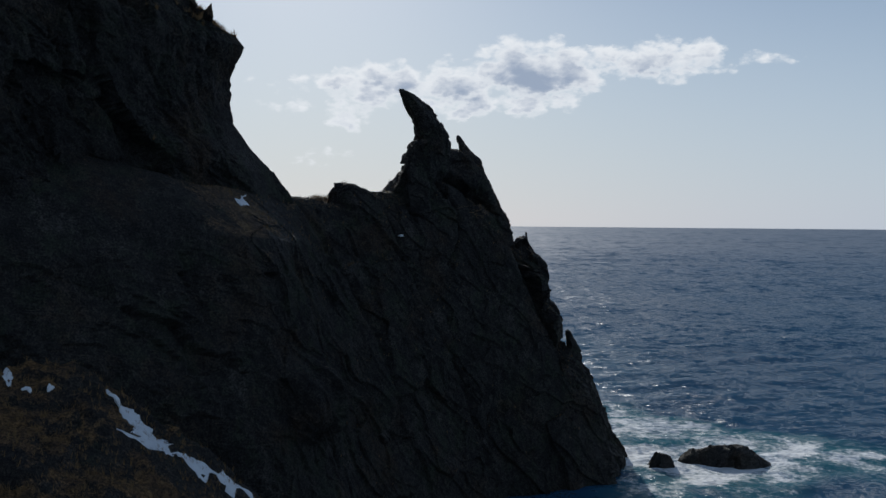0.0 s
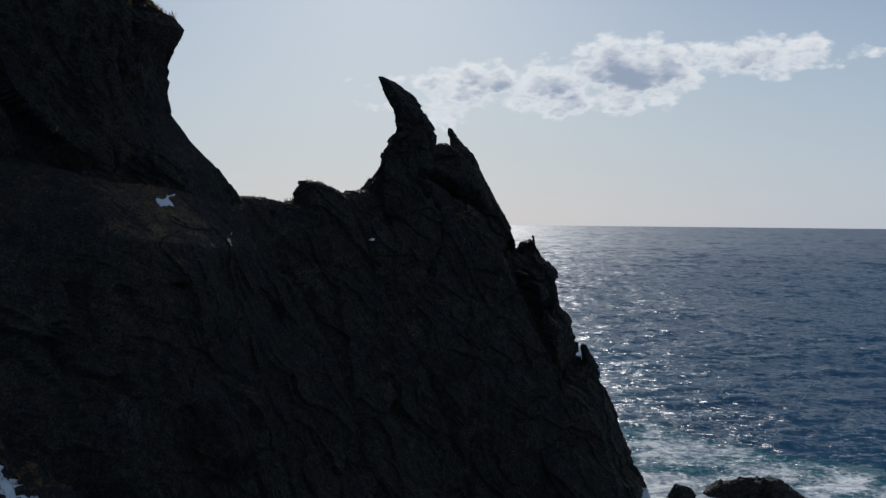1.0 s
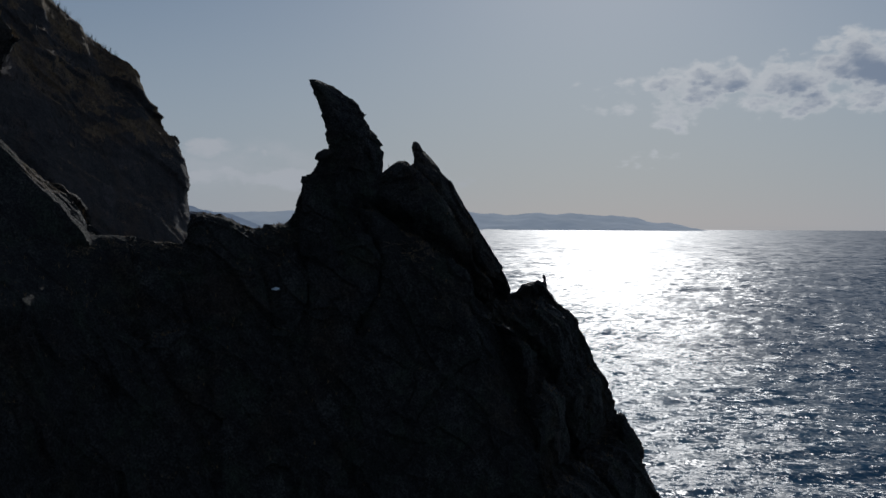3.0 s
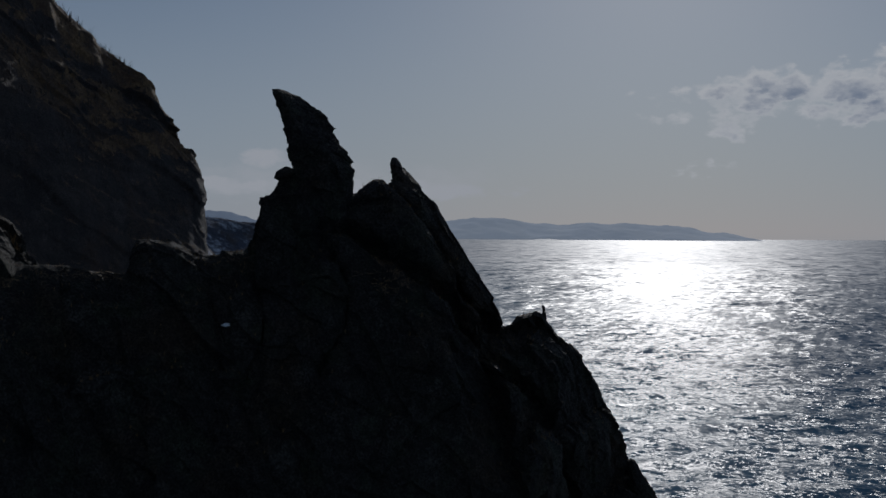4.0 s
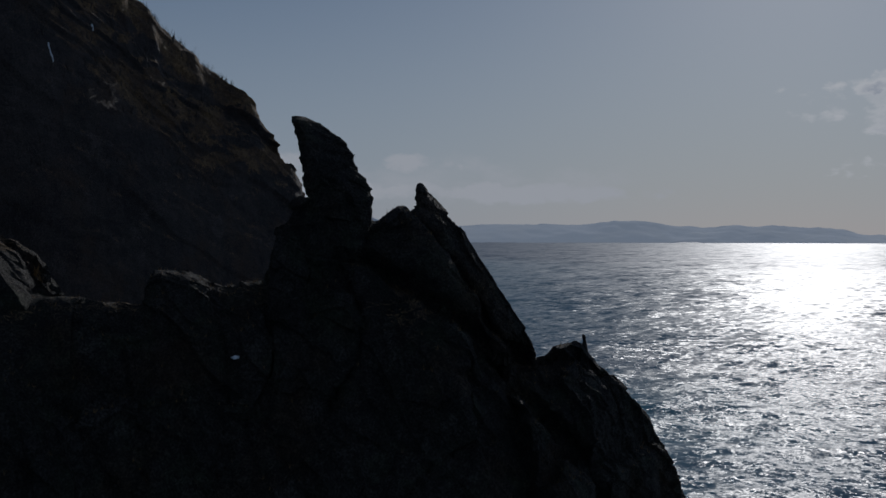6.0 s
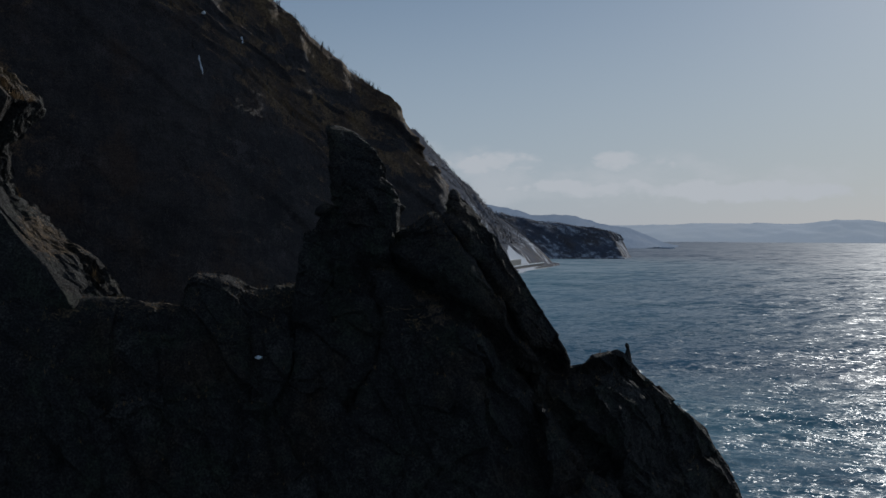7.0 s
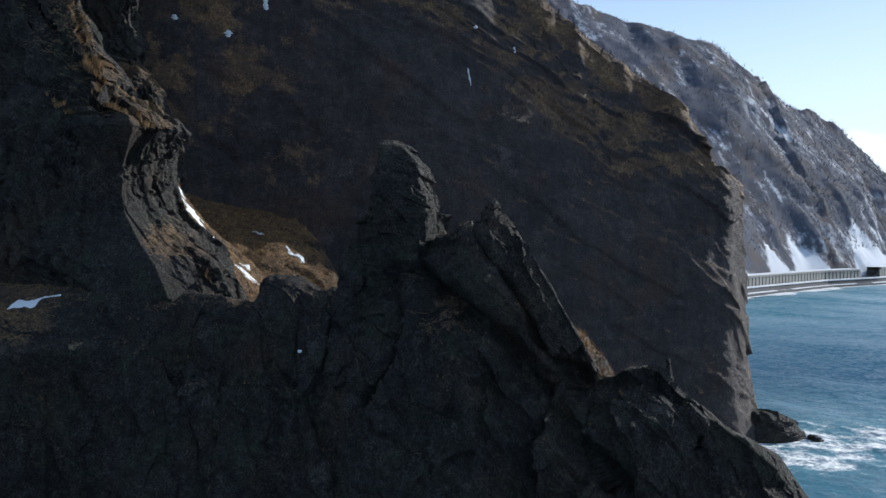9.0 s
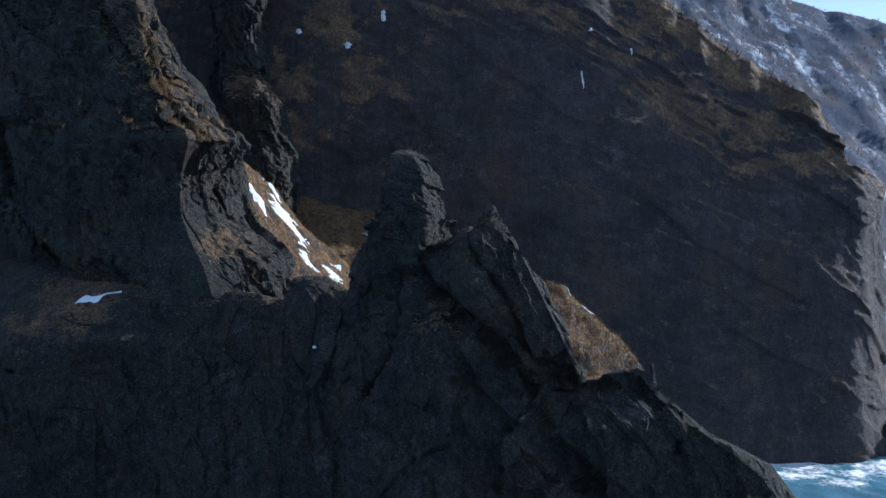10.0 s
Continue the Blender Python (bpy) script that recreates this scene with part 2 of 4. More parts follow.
# ---- materials ----
def rock_material(name, dark, mid, grass, grassiness, moss=0.0, scale=1.0, gritty=1.0, relief=1.0):
    m, net, bsdf = material(name)
    pos = net.place()
    nor = net.add("ShaderNodeSeparateXYZ", None, Vector=net.add("ShaderNodeNewGeometry").outputs["Normal"])
    big = net.noise(pos, 0.12 * scale, 5.0, 0.6)
    fine = net.noise(pos, 1.7 * scale, 7.0, 0.7)
    speck = net.noise(pos, 6.5 * scale, 4.0, 0.75)
    streak = net.noise(pos, 0.9 * scale, 6.0, 0.65, (1.0, 1.0, 0.2), (8, 12, 0))
    seam = net.noise(pos, 0.8 * scale, 6.0, 0.65, (1.0, 0.28, 1.0), (38, 10, 45))
    fac = net.math("ADD", net.math("MULTIPLY", big, 0.5), net.math("ADD", net.math("MULTIPLY", streak, 0.45), net.math("MULTIPLY", seam, 0.45)))
    fac = net.math("ADD", fac, net.math("ADD", net.math("MULTIPLY", fine, 0.4), net.math("MULTIPLY", speck, 0.5)))
    stone = net.mix(net.ramp(fac, 0.85, 1.5), dark, mid)
    pale = net.ramp(net.math("ADD", net.noise(pos, 0.3 * scale, 5.0, 0.6), net.math("MULTIPLY", speck, 0.35)), 0.74, 0.9)
    stone = net.mix(net.math("MULTIPLY", pale, 0.5), stone, tuple(1.7 * c for c in mid))
    stone = net.mix(net.math("MULTIPLY", net.ramp(net.noise(pos, 0.35 * scale, 5.0, 0.65), 0.46, 0.7), moss), stone, (0.04, 0.047, 0.029))
    rust = net.ramp(net.math("ADD", net.noise(pos, 0.16 * scale, 5.0, 0.65), net.math("MULTIPLY", net.math("SUBTRACT", speck, 0.5), 0.3)), 0.5, 0.68)
    stone = net.mix(net.math("MULTIPLY", rust, 0.55), stone, (0.9 * mid[0] + 0.01, 0.68 * mid[1] + 0.004, 0.5 * mid[2]))
    tuft = net.mix(net.ramp(net.noise(pos, 3.0 * scale, 6.0, 0.75), 0.3, 0.7), tuple(0.3 * c for c in grass), grass)
    scorched = net.ramp(net.noise(pos, 0.4 * scale, 7.0, 0.72), 0.38, 0.6)
    tuft = net.mix(net.math("MULTIPLY", scorched, 0.75), tuft, (grass[0] * 0.25, grass[1] * 0.28, grass[2] * 0.45))
    hold = net.math("ADD", nor.outputs[2], net.math("MULTIPLY", net.math("SUBTRACT", net.noise(pos, 0.5 * scale, 7.0, 0.7), 0.5), 1.3))
    hold = net.math("ADD", hold, net.add("ShaderNodeAttribute", dict(attribute_name="turf")).outputs["Fac"])
    hold = net.math("ADD", hold, net.math("ADD", net.math("MULTIPLY", net.math("SUBTRACT", speck, 0.5), 0.7), net.math("MULTIPLY", net.math("SUBTRACT", fine, 0.5), 0.8)))
    cover = net.ramp(hold, 0.9 - grassiness, 1.28 - grassiness)
    grit = net.math("MULTIPLY", net.ramp(speck, 0.34, 0.66, 1 - 0.58 * gritty, 1 + 0.7 * gritty), net.ramp(fine, 0.32, 0.68, 1 - 0.45 * gritty, 1 + 0.5 * gritty))
    body = net.add("ShaderNodeVectorMath", dict(operation="SCALE"), Scale=grit)
    net.put(body, "0", net.mix(cover, stone, tuft))
    net.put(bsdf, "Base Color", body.outputs[0])
    net.put(bsdf, "Roughness", net.ramp(fine, 0.3, 0.7, 0.7, 0.95))
    net.put(bsdf, "Specular IOR Level", 0.3)
    rough = net.math("ADD", net.math("MULTIPLY", net.noise(pos, 2.6 * scale, 9.0, 0.78), 0.9), net.math("MULTIPLY", net.noise(pos, 11.0 * scale, 4.0, 0.75), 0.3))
    coarse = net.math("ADD", net.math("MULTIPLY", streak, 0.9), net.math("MULTIPLY", seam, 0.9))
    bump = net.add("ShaderNodeBump", None, Height=net.math("ADD", rough, coarse), Strength=1.0, Distance=0.5 * relief / scale)
    net.put(bsdf, "Normal", bump.outputs[0])
    return m


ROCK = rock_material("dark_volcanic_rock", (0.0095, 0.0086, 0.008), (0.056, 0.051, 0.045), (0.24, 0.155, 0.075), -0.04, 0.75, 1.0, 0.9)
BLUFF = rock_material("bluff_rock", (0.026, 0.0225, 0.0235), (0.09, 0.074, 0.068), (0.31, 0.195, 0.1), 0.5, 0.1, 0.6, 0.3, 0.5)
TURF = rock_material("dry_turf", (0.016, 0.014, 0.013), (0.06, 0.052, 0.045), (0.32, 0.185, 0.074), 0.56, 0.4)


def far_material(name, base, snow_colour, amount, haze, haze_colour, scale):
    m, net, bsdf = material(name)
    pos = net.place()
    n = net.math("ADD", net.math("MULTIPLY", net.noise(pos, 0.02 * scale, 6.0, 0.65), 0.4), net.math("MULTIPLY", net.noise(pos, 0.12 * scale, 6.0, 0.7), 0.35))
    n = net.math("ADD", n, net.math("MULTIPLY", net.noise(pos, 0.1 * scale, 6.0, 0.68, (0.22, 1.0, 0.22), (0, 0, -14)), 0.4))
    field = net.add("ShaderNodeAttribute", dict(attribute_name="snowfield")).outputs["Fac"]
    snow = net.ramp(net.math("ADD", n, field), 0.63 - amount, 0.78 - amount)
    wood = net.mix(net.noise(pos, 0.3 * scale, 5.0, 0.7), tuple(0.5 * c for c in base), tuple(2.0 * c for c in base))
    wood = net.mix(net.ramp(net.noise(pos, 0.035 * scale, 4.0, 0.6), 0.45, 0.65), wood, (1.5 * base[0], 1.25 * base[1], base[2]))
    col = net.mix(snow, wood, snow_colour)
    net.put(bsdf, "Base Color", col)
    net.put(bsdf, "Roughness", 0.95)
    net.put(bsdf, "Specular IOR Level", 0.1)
    # distance haze is added as a faint glow of the surface itself
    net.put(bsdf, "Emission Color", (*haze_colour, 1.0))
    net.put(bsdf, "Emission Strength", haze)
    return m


# no glow here: the blue in the woods' base colour imitates haze
FAR_SLOPE = far_material("snowy_wooded_slope", (0.075, 0.08, 0.1), (0.66, 0.68, 0.72), 0.045, 0.0, (0.45, 0.6, 0.85), 1.0)
# these two glow pale blue in place of the air before them
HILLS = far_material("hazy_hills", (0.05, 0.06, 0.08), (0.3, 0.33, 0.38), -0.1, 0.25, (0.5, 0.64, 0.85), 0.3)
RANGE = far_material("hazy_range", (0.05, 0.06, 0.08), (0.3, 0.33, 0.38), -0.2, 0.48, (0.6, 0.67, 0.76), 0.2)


def snow_material():
    m, net, bsdf = material("old_snow")
    pos = net.place()
    net.put(bsdf, "Base Color", net.mix(net.noise(pos, 1.5, 6.0, 0.7), (0.62, 0.64, 0.66), (0.86, 0.88, 0.9)))
    net.put(bsdf, "Roughness", 0.7)
    bump = net.add("ShaderNodeBump", None, Height=net.noise(pos, 3.0, 5.0), Strength=0.5, Distance=0.15)
    net.put(bsdf, "Normal", bump.outputs[0])
    return m


SNOW = snow_material()


def sea_material():
    m, net, bsdf = material("sea_water")
    pos = net.place()
    foam = net.add("ShaderNodeAttribute", dict(attribute_name="foam")).outputs["Fac"]
    lace = net.math("ADD", net.math("MULTIPLY", net.noise(pos, 0.22, 8.0, 0.68), 0.75), net.math("MULTIPLY", net.noise(pos, 1.4, 4.0, 0.6), 0.3))
    white = net.ramp(net.math("ADD", foam, net.math("MULTIPLY", net.math("SUBTRACT", lace, 0.53), 3.2)), 0.55, 1.05)
    fleck = net.ramp(net.noise(pos, 0.1, 9.0, 0.74, (0.7, 1.6, 1.0), (0, 0, -25)), 0.71, 0.76)
    white = net.math("MAXIMUM", white, net.math("MULTIPLY", fleck, 0.5))
    deep = net.mix(net.noise(pos, 0.02, 4.0), (0.017, 0.062, 0.124), (0.026, 0.09, 0.165))
    deep = net.mix(net.ramp(foam, 0.05, 0.7), deep, (0.035, 0.14, 0.175))
    shoal = net.add("ShaderNodeAttribute", dict(attribute_name="shoal")).outputs["Fac"]
    murk = net.mix(net.ramp(net.noise(pos, 0.012, 6.0, 0.65, (0.6, 1.4, 1.0), (0, 0, 30)), 0.35, 0.65), (0.07, 0.205, 0.265), (0.25, 0.38, 0.45))
    deep = net.mix(shoal, deep, murk)
    # waves by size: small ones are told apart near the cliffs alone, and farther out they only roughen the sheen
    spread = net.add("ShaderNodeVectorMath", dict(operation="DISTANCE"))
    net.put(spread, "0", pos)
    net.put(spread, "1", (40.0, 60.0, 30.0))
    reach = spread.outputs["Value"]
    slope_x, slope_y = 0.0, 0.0
    for scale, stretch, turn, steep, gone in ((0.01, (2.4, 1.0, 1.0), -12, 0.35, 9000), (0.034, (2.0, 1.0, 1.0), -18, 0.5, 2200), (0.1, (1.8, 1.1, 1.0), -22, 0.7, 1150), (0.27, (1.1, 1.3, 1.0), -25, 0.9, 760), (0.7, (0.95, 1.3, 1.0), -15, 1.2, 450), (1.9, (0.9, 1.1, 1.0), -30, 1.25, 280), (4.5, (1.0, 1.0, 1.0), 0, 0.9, 150)):
        m2 = net.add("ShaderNodeMapping", None, Vector=pos)
        m2.inputs["Scale"].default_value = stretch
        m2.inputs["Rotation"].default_value = (0, 0, radians(turn))
        tex = net.add("ShaderNodeTexNoise", None, Vector=m2.outputs[0], Scale=scale, Detail=2.5, Roughness=0.6)
        rgb = net.add("ShaderNodeSeparateColor", None, Color=tex.outputs["Color"])
        much = net.ramp(reach, 0.55 * gone, 1.5 * gone, steep * 1.2, 0.0)
        if scale < 0.05:
            much = net.math("MULTIPLY", much, net.ramp(reach, 0.2 / scale ** 0.9, 0.9 / scale ** 1.08, 0.35, 1.0))
        slope_x = net.math("ADD", slope_x, net.math("MULTIPLY", net.math("SUBTRACT", rgb.outputs[0], 0.5), much))
        slope_y = net.math("ADD", slope_y, net.math("MULTIPLY", net.math("SUBTRACT", rgb.outputs[1], 0.5), much))
    lean = net.add("ShaderNodeCombineXYZ", None, X=slope_x, Y=slope_y, Z=0.0)
    up = net.add("ShaderNodeVectorMath", dict(operation="ADD"))
    net.put(up, "0", net.add("ShaderNodeNewGeometry").outputs["Normal"])
    net.put(up, "1", lean.outputs[0])
    unit = net.add("ShaderNodeVectorMath", dict(operation="NORMALIZE"))
    net.put(unit, "0", up.outputs[0])
    water = net.add("ShaderNodeBsdfDiffuse", None, Color=deep)
    gloss = net.add("ShaderNodeBsdfGlossy", None, Roughness=net.ramp(reach, 80.0, 1400.0, 0.27, 0.5), Normal=unit.outputs[0])
    edge = net.add("ShaderNodeFresnel", None, IOR=1.333, Normal=unit.outputs[0])
    wet = net.add("ShaderNodeMixShader", None, Fac=net.math("MULTIPLY", edge.outputs[0], 0.37))
    surf = net.add("ShaderNodeBsdfDiffuse", None, Color=(0.8, 0.82, 0.82, 1.0), Normal=unit.outputs[0])
    both = net.add("ShaderNodeMixShader", None, Fac=white)
    for node, first, second in ((wet, water, gloss), (both, wet, surf)):
        net.tree.links.new(first.outputs[0], node.inputs[1])
        net.tree.links.new(second.outputs[0], node.inputs[2])
    out = [n for n in net.tree.nodes if n.type == "OUTPUT_MATERIAL"][0]
    net.tree.links.new(both.outputs[0], out.inputs[0])
    net.tree.nodes.remove(bsdf)
    return m


SEA = sea_material()

# ---- the sea: one sheet to the horizon ----
def spaced(lo, hi, step, far):
    inner = np.arange(lo, hi, step)
    out, x, s = [], 0.0, step
    while x < far:
        s *= 1.13
        x += s
        out.append(x)
    out = np.array(out)
    return np.concatenate([(lo - out)[::-1], inner, hi + out])


FOAM_AT = [(26, 133, 13), (34, 129, 14), (40, 127, 13), (47, 131, 13), (53, 133, 8), (28, 150, 14), (38, 140, 10), (27, 162, 7), (23, 116, 8), (30, 119, 8), (-74, 219, 20), (-66, 222, 20), (-65, 208, 17), (-68, 238, 18), (-55, 213, 14), (-70, 193, 13), (-60, 229, 11), (-62, 198, 9)]


def build_sea():
    xs, ys = spaced(-110, 110, 0.9, 6800), spaced(95, 260, 0.9, 6800)
    X, Y = np.meshgrid(xs, ys)
    p = np.stack([X, Y, 0 * X], axis=2)
    flat_p = p.reshape(-1, 3)
    near = np.clip(1.3 - np.hypot(X, Y - 150) / 700, 0, 1).reshape(-1)
    turn = np.array([[0.9, 0.42, 0], [-0.42, 0.9, 0], [0, 0, 1]])
    q = flat_p @ turn.T
    z = 0.3 * fbm(q / np.array([16, 7, 1]), 3, 0.5, 3) + 0.12 * fbm(q / np.array([3.5, 2.2, 1]), 2, 0.5, 8)
    p[:, :, 2] = (z * near).reshape(X.shape)
    foam = np.zeros(X.size)
    wob = 0.35 * fbm(flat_p / 9.0, 3, 0.5, 40)
    for fx, fy, fr in FOAM_AT:
        r = np.hypot((flat_p[:, 0] - fx), (flat_p[:, 1] - fy)) / fr
        foam = np.maximum(foam, np.clip(1.25 - r + wob, 0, 1))
    away = np.full(X.size, 1e9)                       # distance from the far shore, over a murky shelf
    shore = np.array([(-345, 405), (-376, 469), (-437, 600), (-488, 740), (-545, 862), (-612, 1017), (-720, 1120)], dtype=float)
    for a, b in zip(shore, shore[1:]):
        f = np.clip(((flat_p[:, :2] - a) @ (b - a)) / ((b - a) @ (b - a)), 0, 1)
        away = np.minimum(away, np.hypot(*(flat_p[:, :2] - a - f[:, None] * (b - a)).T))
    shoal = np.clip(1.15 - away / 330.0, 0, 1) ** 1.5
    bluff_foot = np.hypot(flat_p[:, 0] + 66, flat_p[:, 1] - 225)
    shoal = np.maximum(shoal, 0.85 * np.clip(1.25 - bluff_foot / 95.0, 0, 1))
    return grid_mesh("sea", p, SEA, attributes=dict(foam=foam, shoal=shoal))


thing("water", build_sea(), "deep blue rippled sea with sun glitter and white foam", "sea", "structure")

# ---- the sea ridge with its horn: local axes along (u), out of (w) and up the ridge ----
R0 = np.array([-5.8, 114.9, 0.0])
RU = np.array([0.704, 0.710, 0.0])
RW = np.array([0.710, -0.704, 0.0])


def ridge_point(u, w, z):
    return R0 + u[..., None] * RU + w[..., None] * RW + z[..., None] * np.array([0, 0, 1.0])


CREST = [(-60, 37), (-40, 35), (-30, 33), (-17, 32.4), (-14.5, 32.3), (-10, 31.9), (-9.4, 32.6), (-8.9, 33.7), (-7, 33.8), (-4.5, 32.9), (-1.5, 33.1), (0, 34.5), (2, 36), (4, 37), (6.8, 37.3), (7.9, 38.1), (9.2, 38.2),
         (11.8, 37.7), (12.8, 36), (14.8, 33), (16.7, 30), (17.9, 28.2), (18.1, 27.2), (19.2, 27.3), (19.9, 28), (21.2, 28.3), (22.4, 28.0), (23.7, 26.6), (26.8, 24), (30.3, 21.5), (33, 17), (36, 11), (40, 4), (44, -2), (50, -5)]
FOOT = [(-60, 30), (-30, 24), (-18, 16), (0, 11.5), (6, 11.8), (12.7, 14.2), (20.4, 16.2), (25, 14.0), (30, 11.2), (34.5, 8.2), (38, 4), (42, -2), (46, -8), (50, -14)]
SHIFT = [(-60, 2), (-34, 8), (-27, 6.5), (-17, 1.5), (-10, 0.6), (0, 0.4), (10, 0.2), (11.8, 0.5), (12.8, 0.9), (14.8, 1.2), (16.7, 1.6), (17.9, 1.6), (18.3, 1.0), (19.2, 0.7), (22, 0.1), (23.7, 0.0), (26.8, -1.2), (30.3, -4.7), (33, -6.8), (36, -9), (40, -11), (44, -13), (50, -16)]
LEDGE = [(-60, 1), (-35, 1.5), (-30, 4.0), (-24, 4.5), (-19, 1.5), (-14, 0), (50, 0)]
STEEP = [(-60, 0.7), (-16, 0.6), (4, 0.5), (20, 0.5), (30, 0.7), (50, 0.95)]
BENCH = [(-60, 1), (6, 1), (50, 0.6)]     # narrow bench behind the crest
BENCH_FALL = [(-60, 0.3), (6, 0.3), (11, 0.9), (22, 1.1), (50, 1.5)]


CRACKS = [
    ((1.5, 37.0), (2.8, 35.7), (5.9, 34.0), (9.0, 32.1), (11.9, 29.8), (14.6, 26.6), (17.2, 23.7), (20.0, 20.3), (23, 15), (25, 9), 0.75, 2.6),
    ((8.5, 37.8), (10.0, 35.9), (11.8, 33.4), (13.0, 32.2), (13.8, 30.2), (15.4, 28.4), (17.3, 27.4), 0.3, 1.5),
    ((1.2, 36.5), (2.6, 34.5), (3.7, 33.1), (4.6, 30.6), (3.9, 28.0), (2.0, 25.0), 0.4, 1.0),
    ((21.6, 28.2), (23.1, 25.8), (25.2, 23.2), (27, 17), 0.3, 0.4),
    ((27.6, 23.0), (28.2, 21.6), (28.9, 19.8), (30, 14), 0.3, 0.4),
    ((-16, 32), (-14, 26), (-10, 18), (-9, 8), 0.5, 0.5),
    ((-5, 30), (-3, 22), (2, 12), (4, 2), 0.5, 0.5),
]


def crack_depth(U, Z):
    """How far the face is cut back where a joint opens, by place along the ridge and height."""
    deep = np.zeros(U.shape)
    wob = 0.25 * fbm(np.stack([U.ravel() / 1.7, Z.ravel() / 1.7, 0 * U.ravel()], axis=1), 2, 0.5, 88).reshape(U.shape)
    for *line, width, depth in CRACKS:
        for (u0, z0), (u1, z1) in zip(line, line[1:]):
            lu, lz = u1 - u0, z1 - z0
            f = np.clip(((U - u0) * lu + (Z - z0) * lz) / (lu * lu + lz * lz), 0, 1)
            off = np.hypot(U - u0 - f * lu, Z - z0 - f * lz) + wob
            deep = np.maximum(deep, depth * np.exp(-(np.maximum(off, 0) / width) ** 2))
    return deep


# reach of the seaward flank, along (0.71, 0.70) of the ridge's axes, by height: the upper slab, and the toe below it
SLAB_REACH = [(-4, 33.5), (0, 30.6), (6.9, 25.9), (11.9, 22.6), (20, 17.3), (27.0, 13.6), (27.8, 14.1), (29.4, 13.6), (31.2, 12.6), (33.2, 11.4), (35.9, 10.0), (37.9, 9.0), (40, 8)]
TOE_REACH = [(-4, 33.5), (0, 30.8), (1.3, 29.6), (3.2, 27.7), (6.9, 26.2), (10.2, 24.8), (12.2, 23.3), (12.9, 22.2), (13.4, 20.2), (16.5, 20.5), (18.6, 20.3), (19.2, 19.8), (19.7, 18.8), (22.2, 18.6), (24.4, 18.4), (26.2, 16.9), (28.3, 15.6), (30, 14.6)]


def build_ridge():
    u = np.concatenate([np.linspace(-60, -31, 60), np.linspace(-30.8, 36, 640), np.linspace(36.3, 50, 44)])
    v = np.concatenate([-np.linspace(1, 0.008, 110) ** 1.5, np.linspace(0.0, 1, 300) ** 1.35])
    U, V = np.meshgrid(u, v, indexing="ij")
    H, F, C, L, P, B, D = (curve_at(k, u)[:, None] + 0 * V for k in (CREST, FOOT, SHIFT, LEDGE, STEEP, BENCH, BENCH_FALL))
    base = -3.0
    s = np.abs(V)
    z = H + (base - H) * s
    front = C + 0.25 + L * np.clip((H - z) / 4.5, 0, 1) + np.maximum(F - C - L, 0.5) * s ** P
    upper = (U < 18.3 - 0.12 * (z - 27)) & ((z > 26.6) | (U < 15.5))
    below = curve_at(SLAB_REACH, z) + 1.1 * np.maximum(27 - z, 0) + 1.0 * np.maximum(U - 18.5, 0)      # the toe swells out from under the slab
    flank = np.where(upper, curve_at(SLAB_REACH, z), np.minimum(below, curve_at(TOE_REACH, z)))
    turned = 0.62 * (flank - 0.5) / 0.71 + 0.39                  # the flank's plane, hinged at the crest
    shorn = front > (turned - 0.62 * U) / 0.78
    front = np.maximum(np.minimum(front, (turned - 0.62 * U) / 0.78), C + 0.1)
    front = front + 3.2 * np.exp(-((U + 25.6) / 2.6) ** 4 - ((z - 15.5) / 2.6) ** 4)
    front = front - crack_depth(U, z) * np.clip(s / 0.03, 0, 1)
    run = s * (H + 9) * 1.15                                     # distance behind the crest
    zback = H - D * np.minimum(run, B) - 1.25 * np.maximum(run - B, 0)
    pts = ridge_point(U, np.where(V >= 0, front, C - 0.25 - run), np.where(V >= 0, z, np.maximum(zback, base)))
    edge = (0.48 + 0.52 * np.clip(s / 0.04, 0, 1)) * (1 - 0.8 * ((V >= 0) & (U < -14)) * np.clip((z - 26) / 2, 0, 1)) * np.where((V < 0) & (U > 9), 0.4, 1.0)
    turf = np.where((V < 0) & (U > 10), 1.0, 0.0) * np.clip(run / 1.5, 0, 1) + 0.42 * (V >= 0) * np.clip((-22 - U) / 4, 0, 1) * np.clip((U + 34) / 4, 0, 1) * np.clip((z - 27.5 + 3.0 * fbm(pts.reshape(-1, 3) / 2.5, 3, 0.6, 97).reshape(z.shape)) / 2.5, 0, 1)
    turf = turf + 0.15 * ((V >= 0) & shorn & upper & (z > 26.5) & (U > 10) & (front - C < 3.2))
    for u0, z0, ru, rz, much in ((7.3, 31.2, 1.8, 1.6, 0.75), (-26.5, 30.5, 2.5, 1.5, 0.4), (-17.5, 31.3, 0.8, 1.6, 0.4), (-12, 31.6, 3, 0.6, 0.4), (3.5, 36.2, 1.5, 0.8, 0.4)):
        turf = turf + much * (V >= 0) * np.exp(-((U - u0) / ru) ** 2 - ((z - z0) / rz) ** 2)
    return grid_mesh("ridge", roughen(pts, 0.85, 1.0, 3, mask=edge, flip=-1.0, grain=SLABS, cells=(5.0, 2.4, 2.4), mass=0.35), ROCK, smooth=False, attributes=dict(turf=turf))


LONG = (0.85, -0.53)      # the pillars' long axis runs askew to the ridge


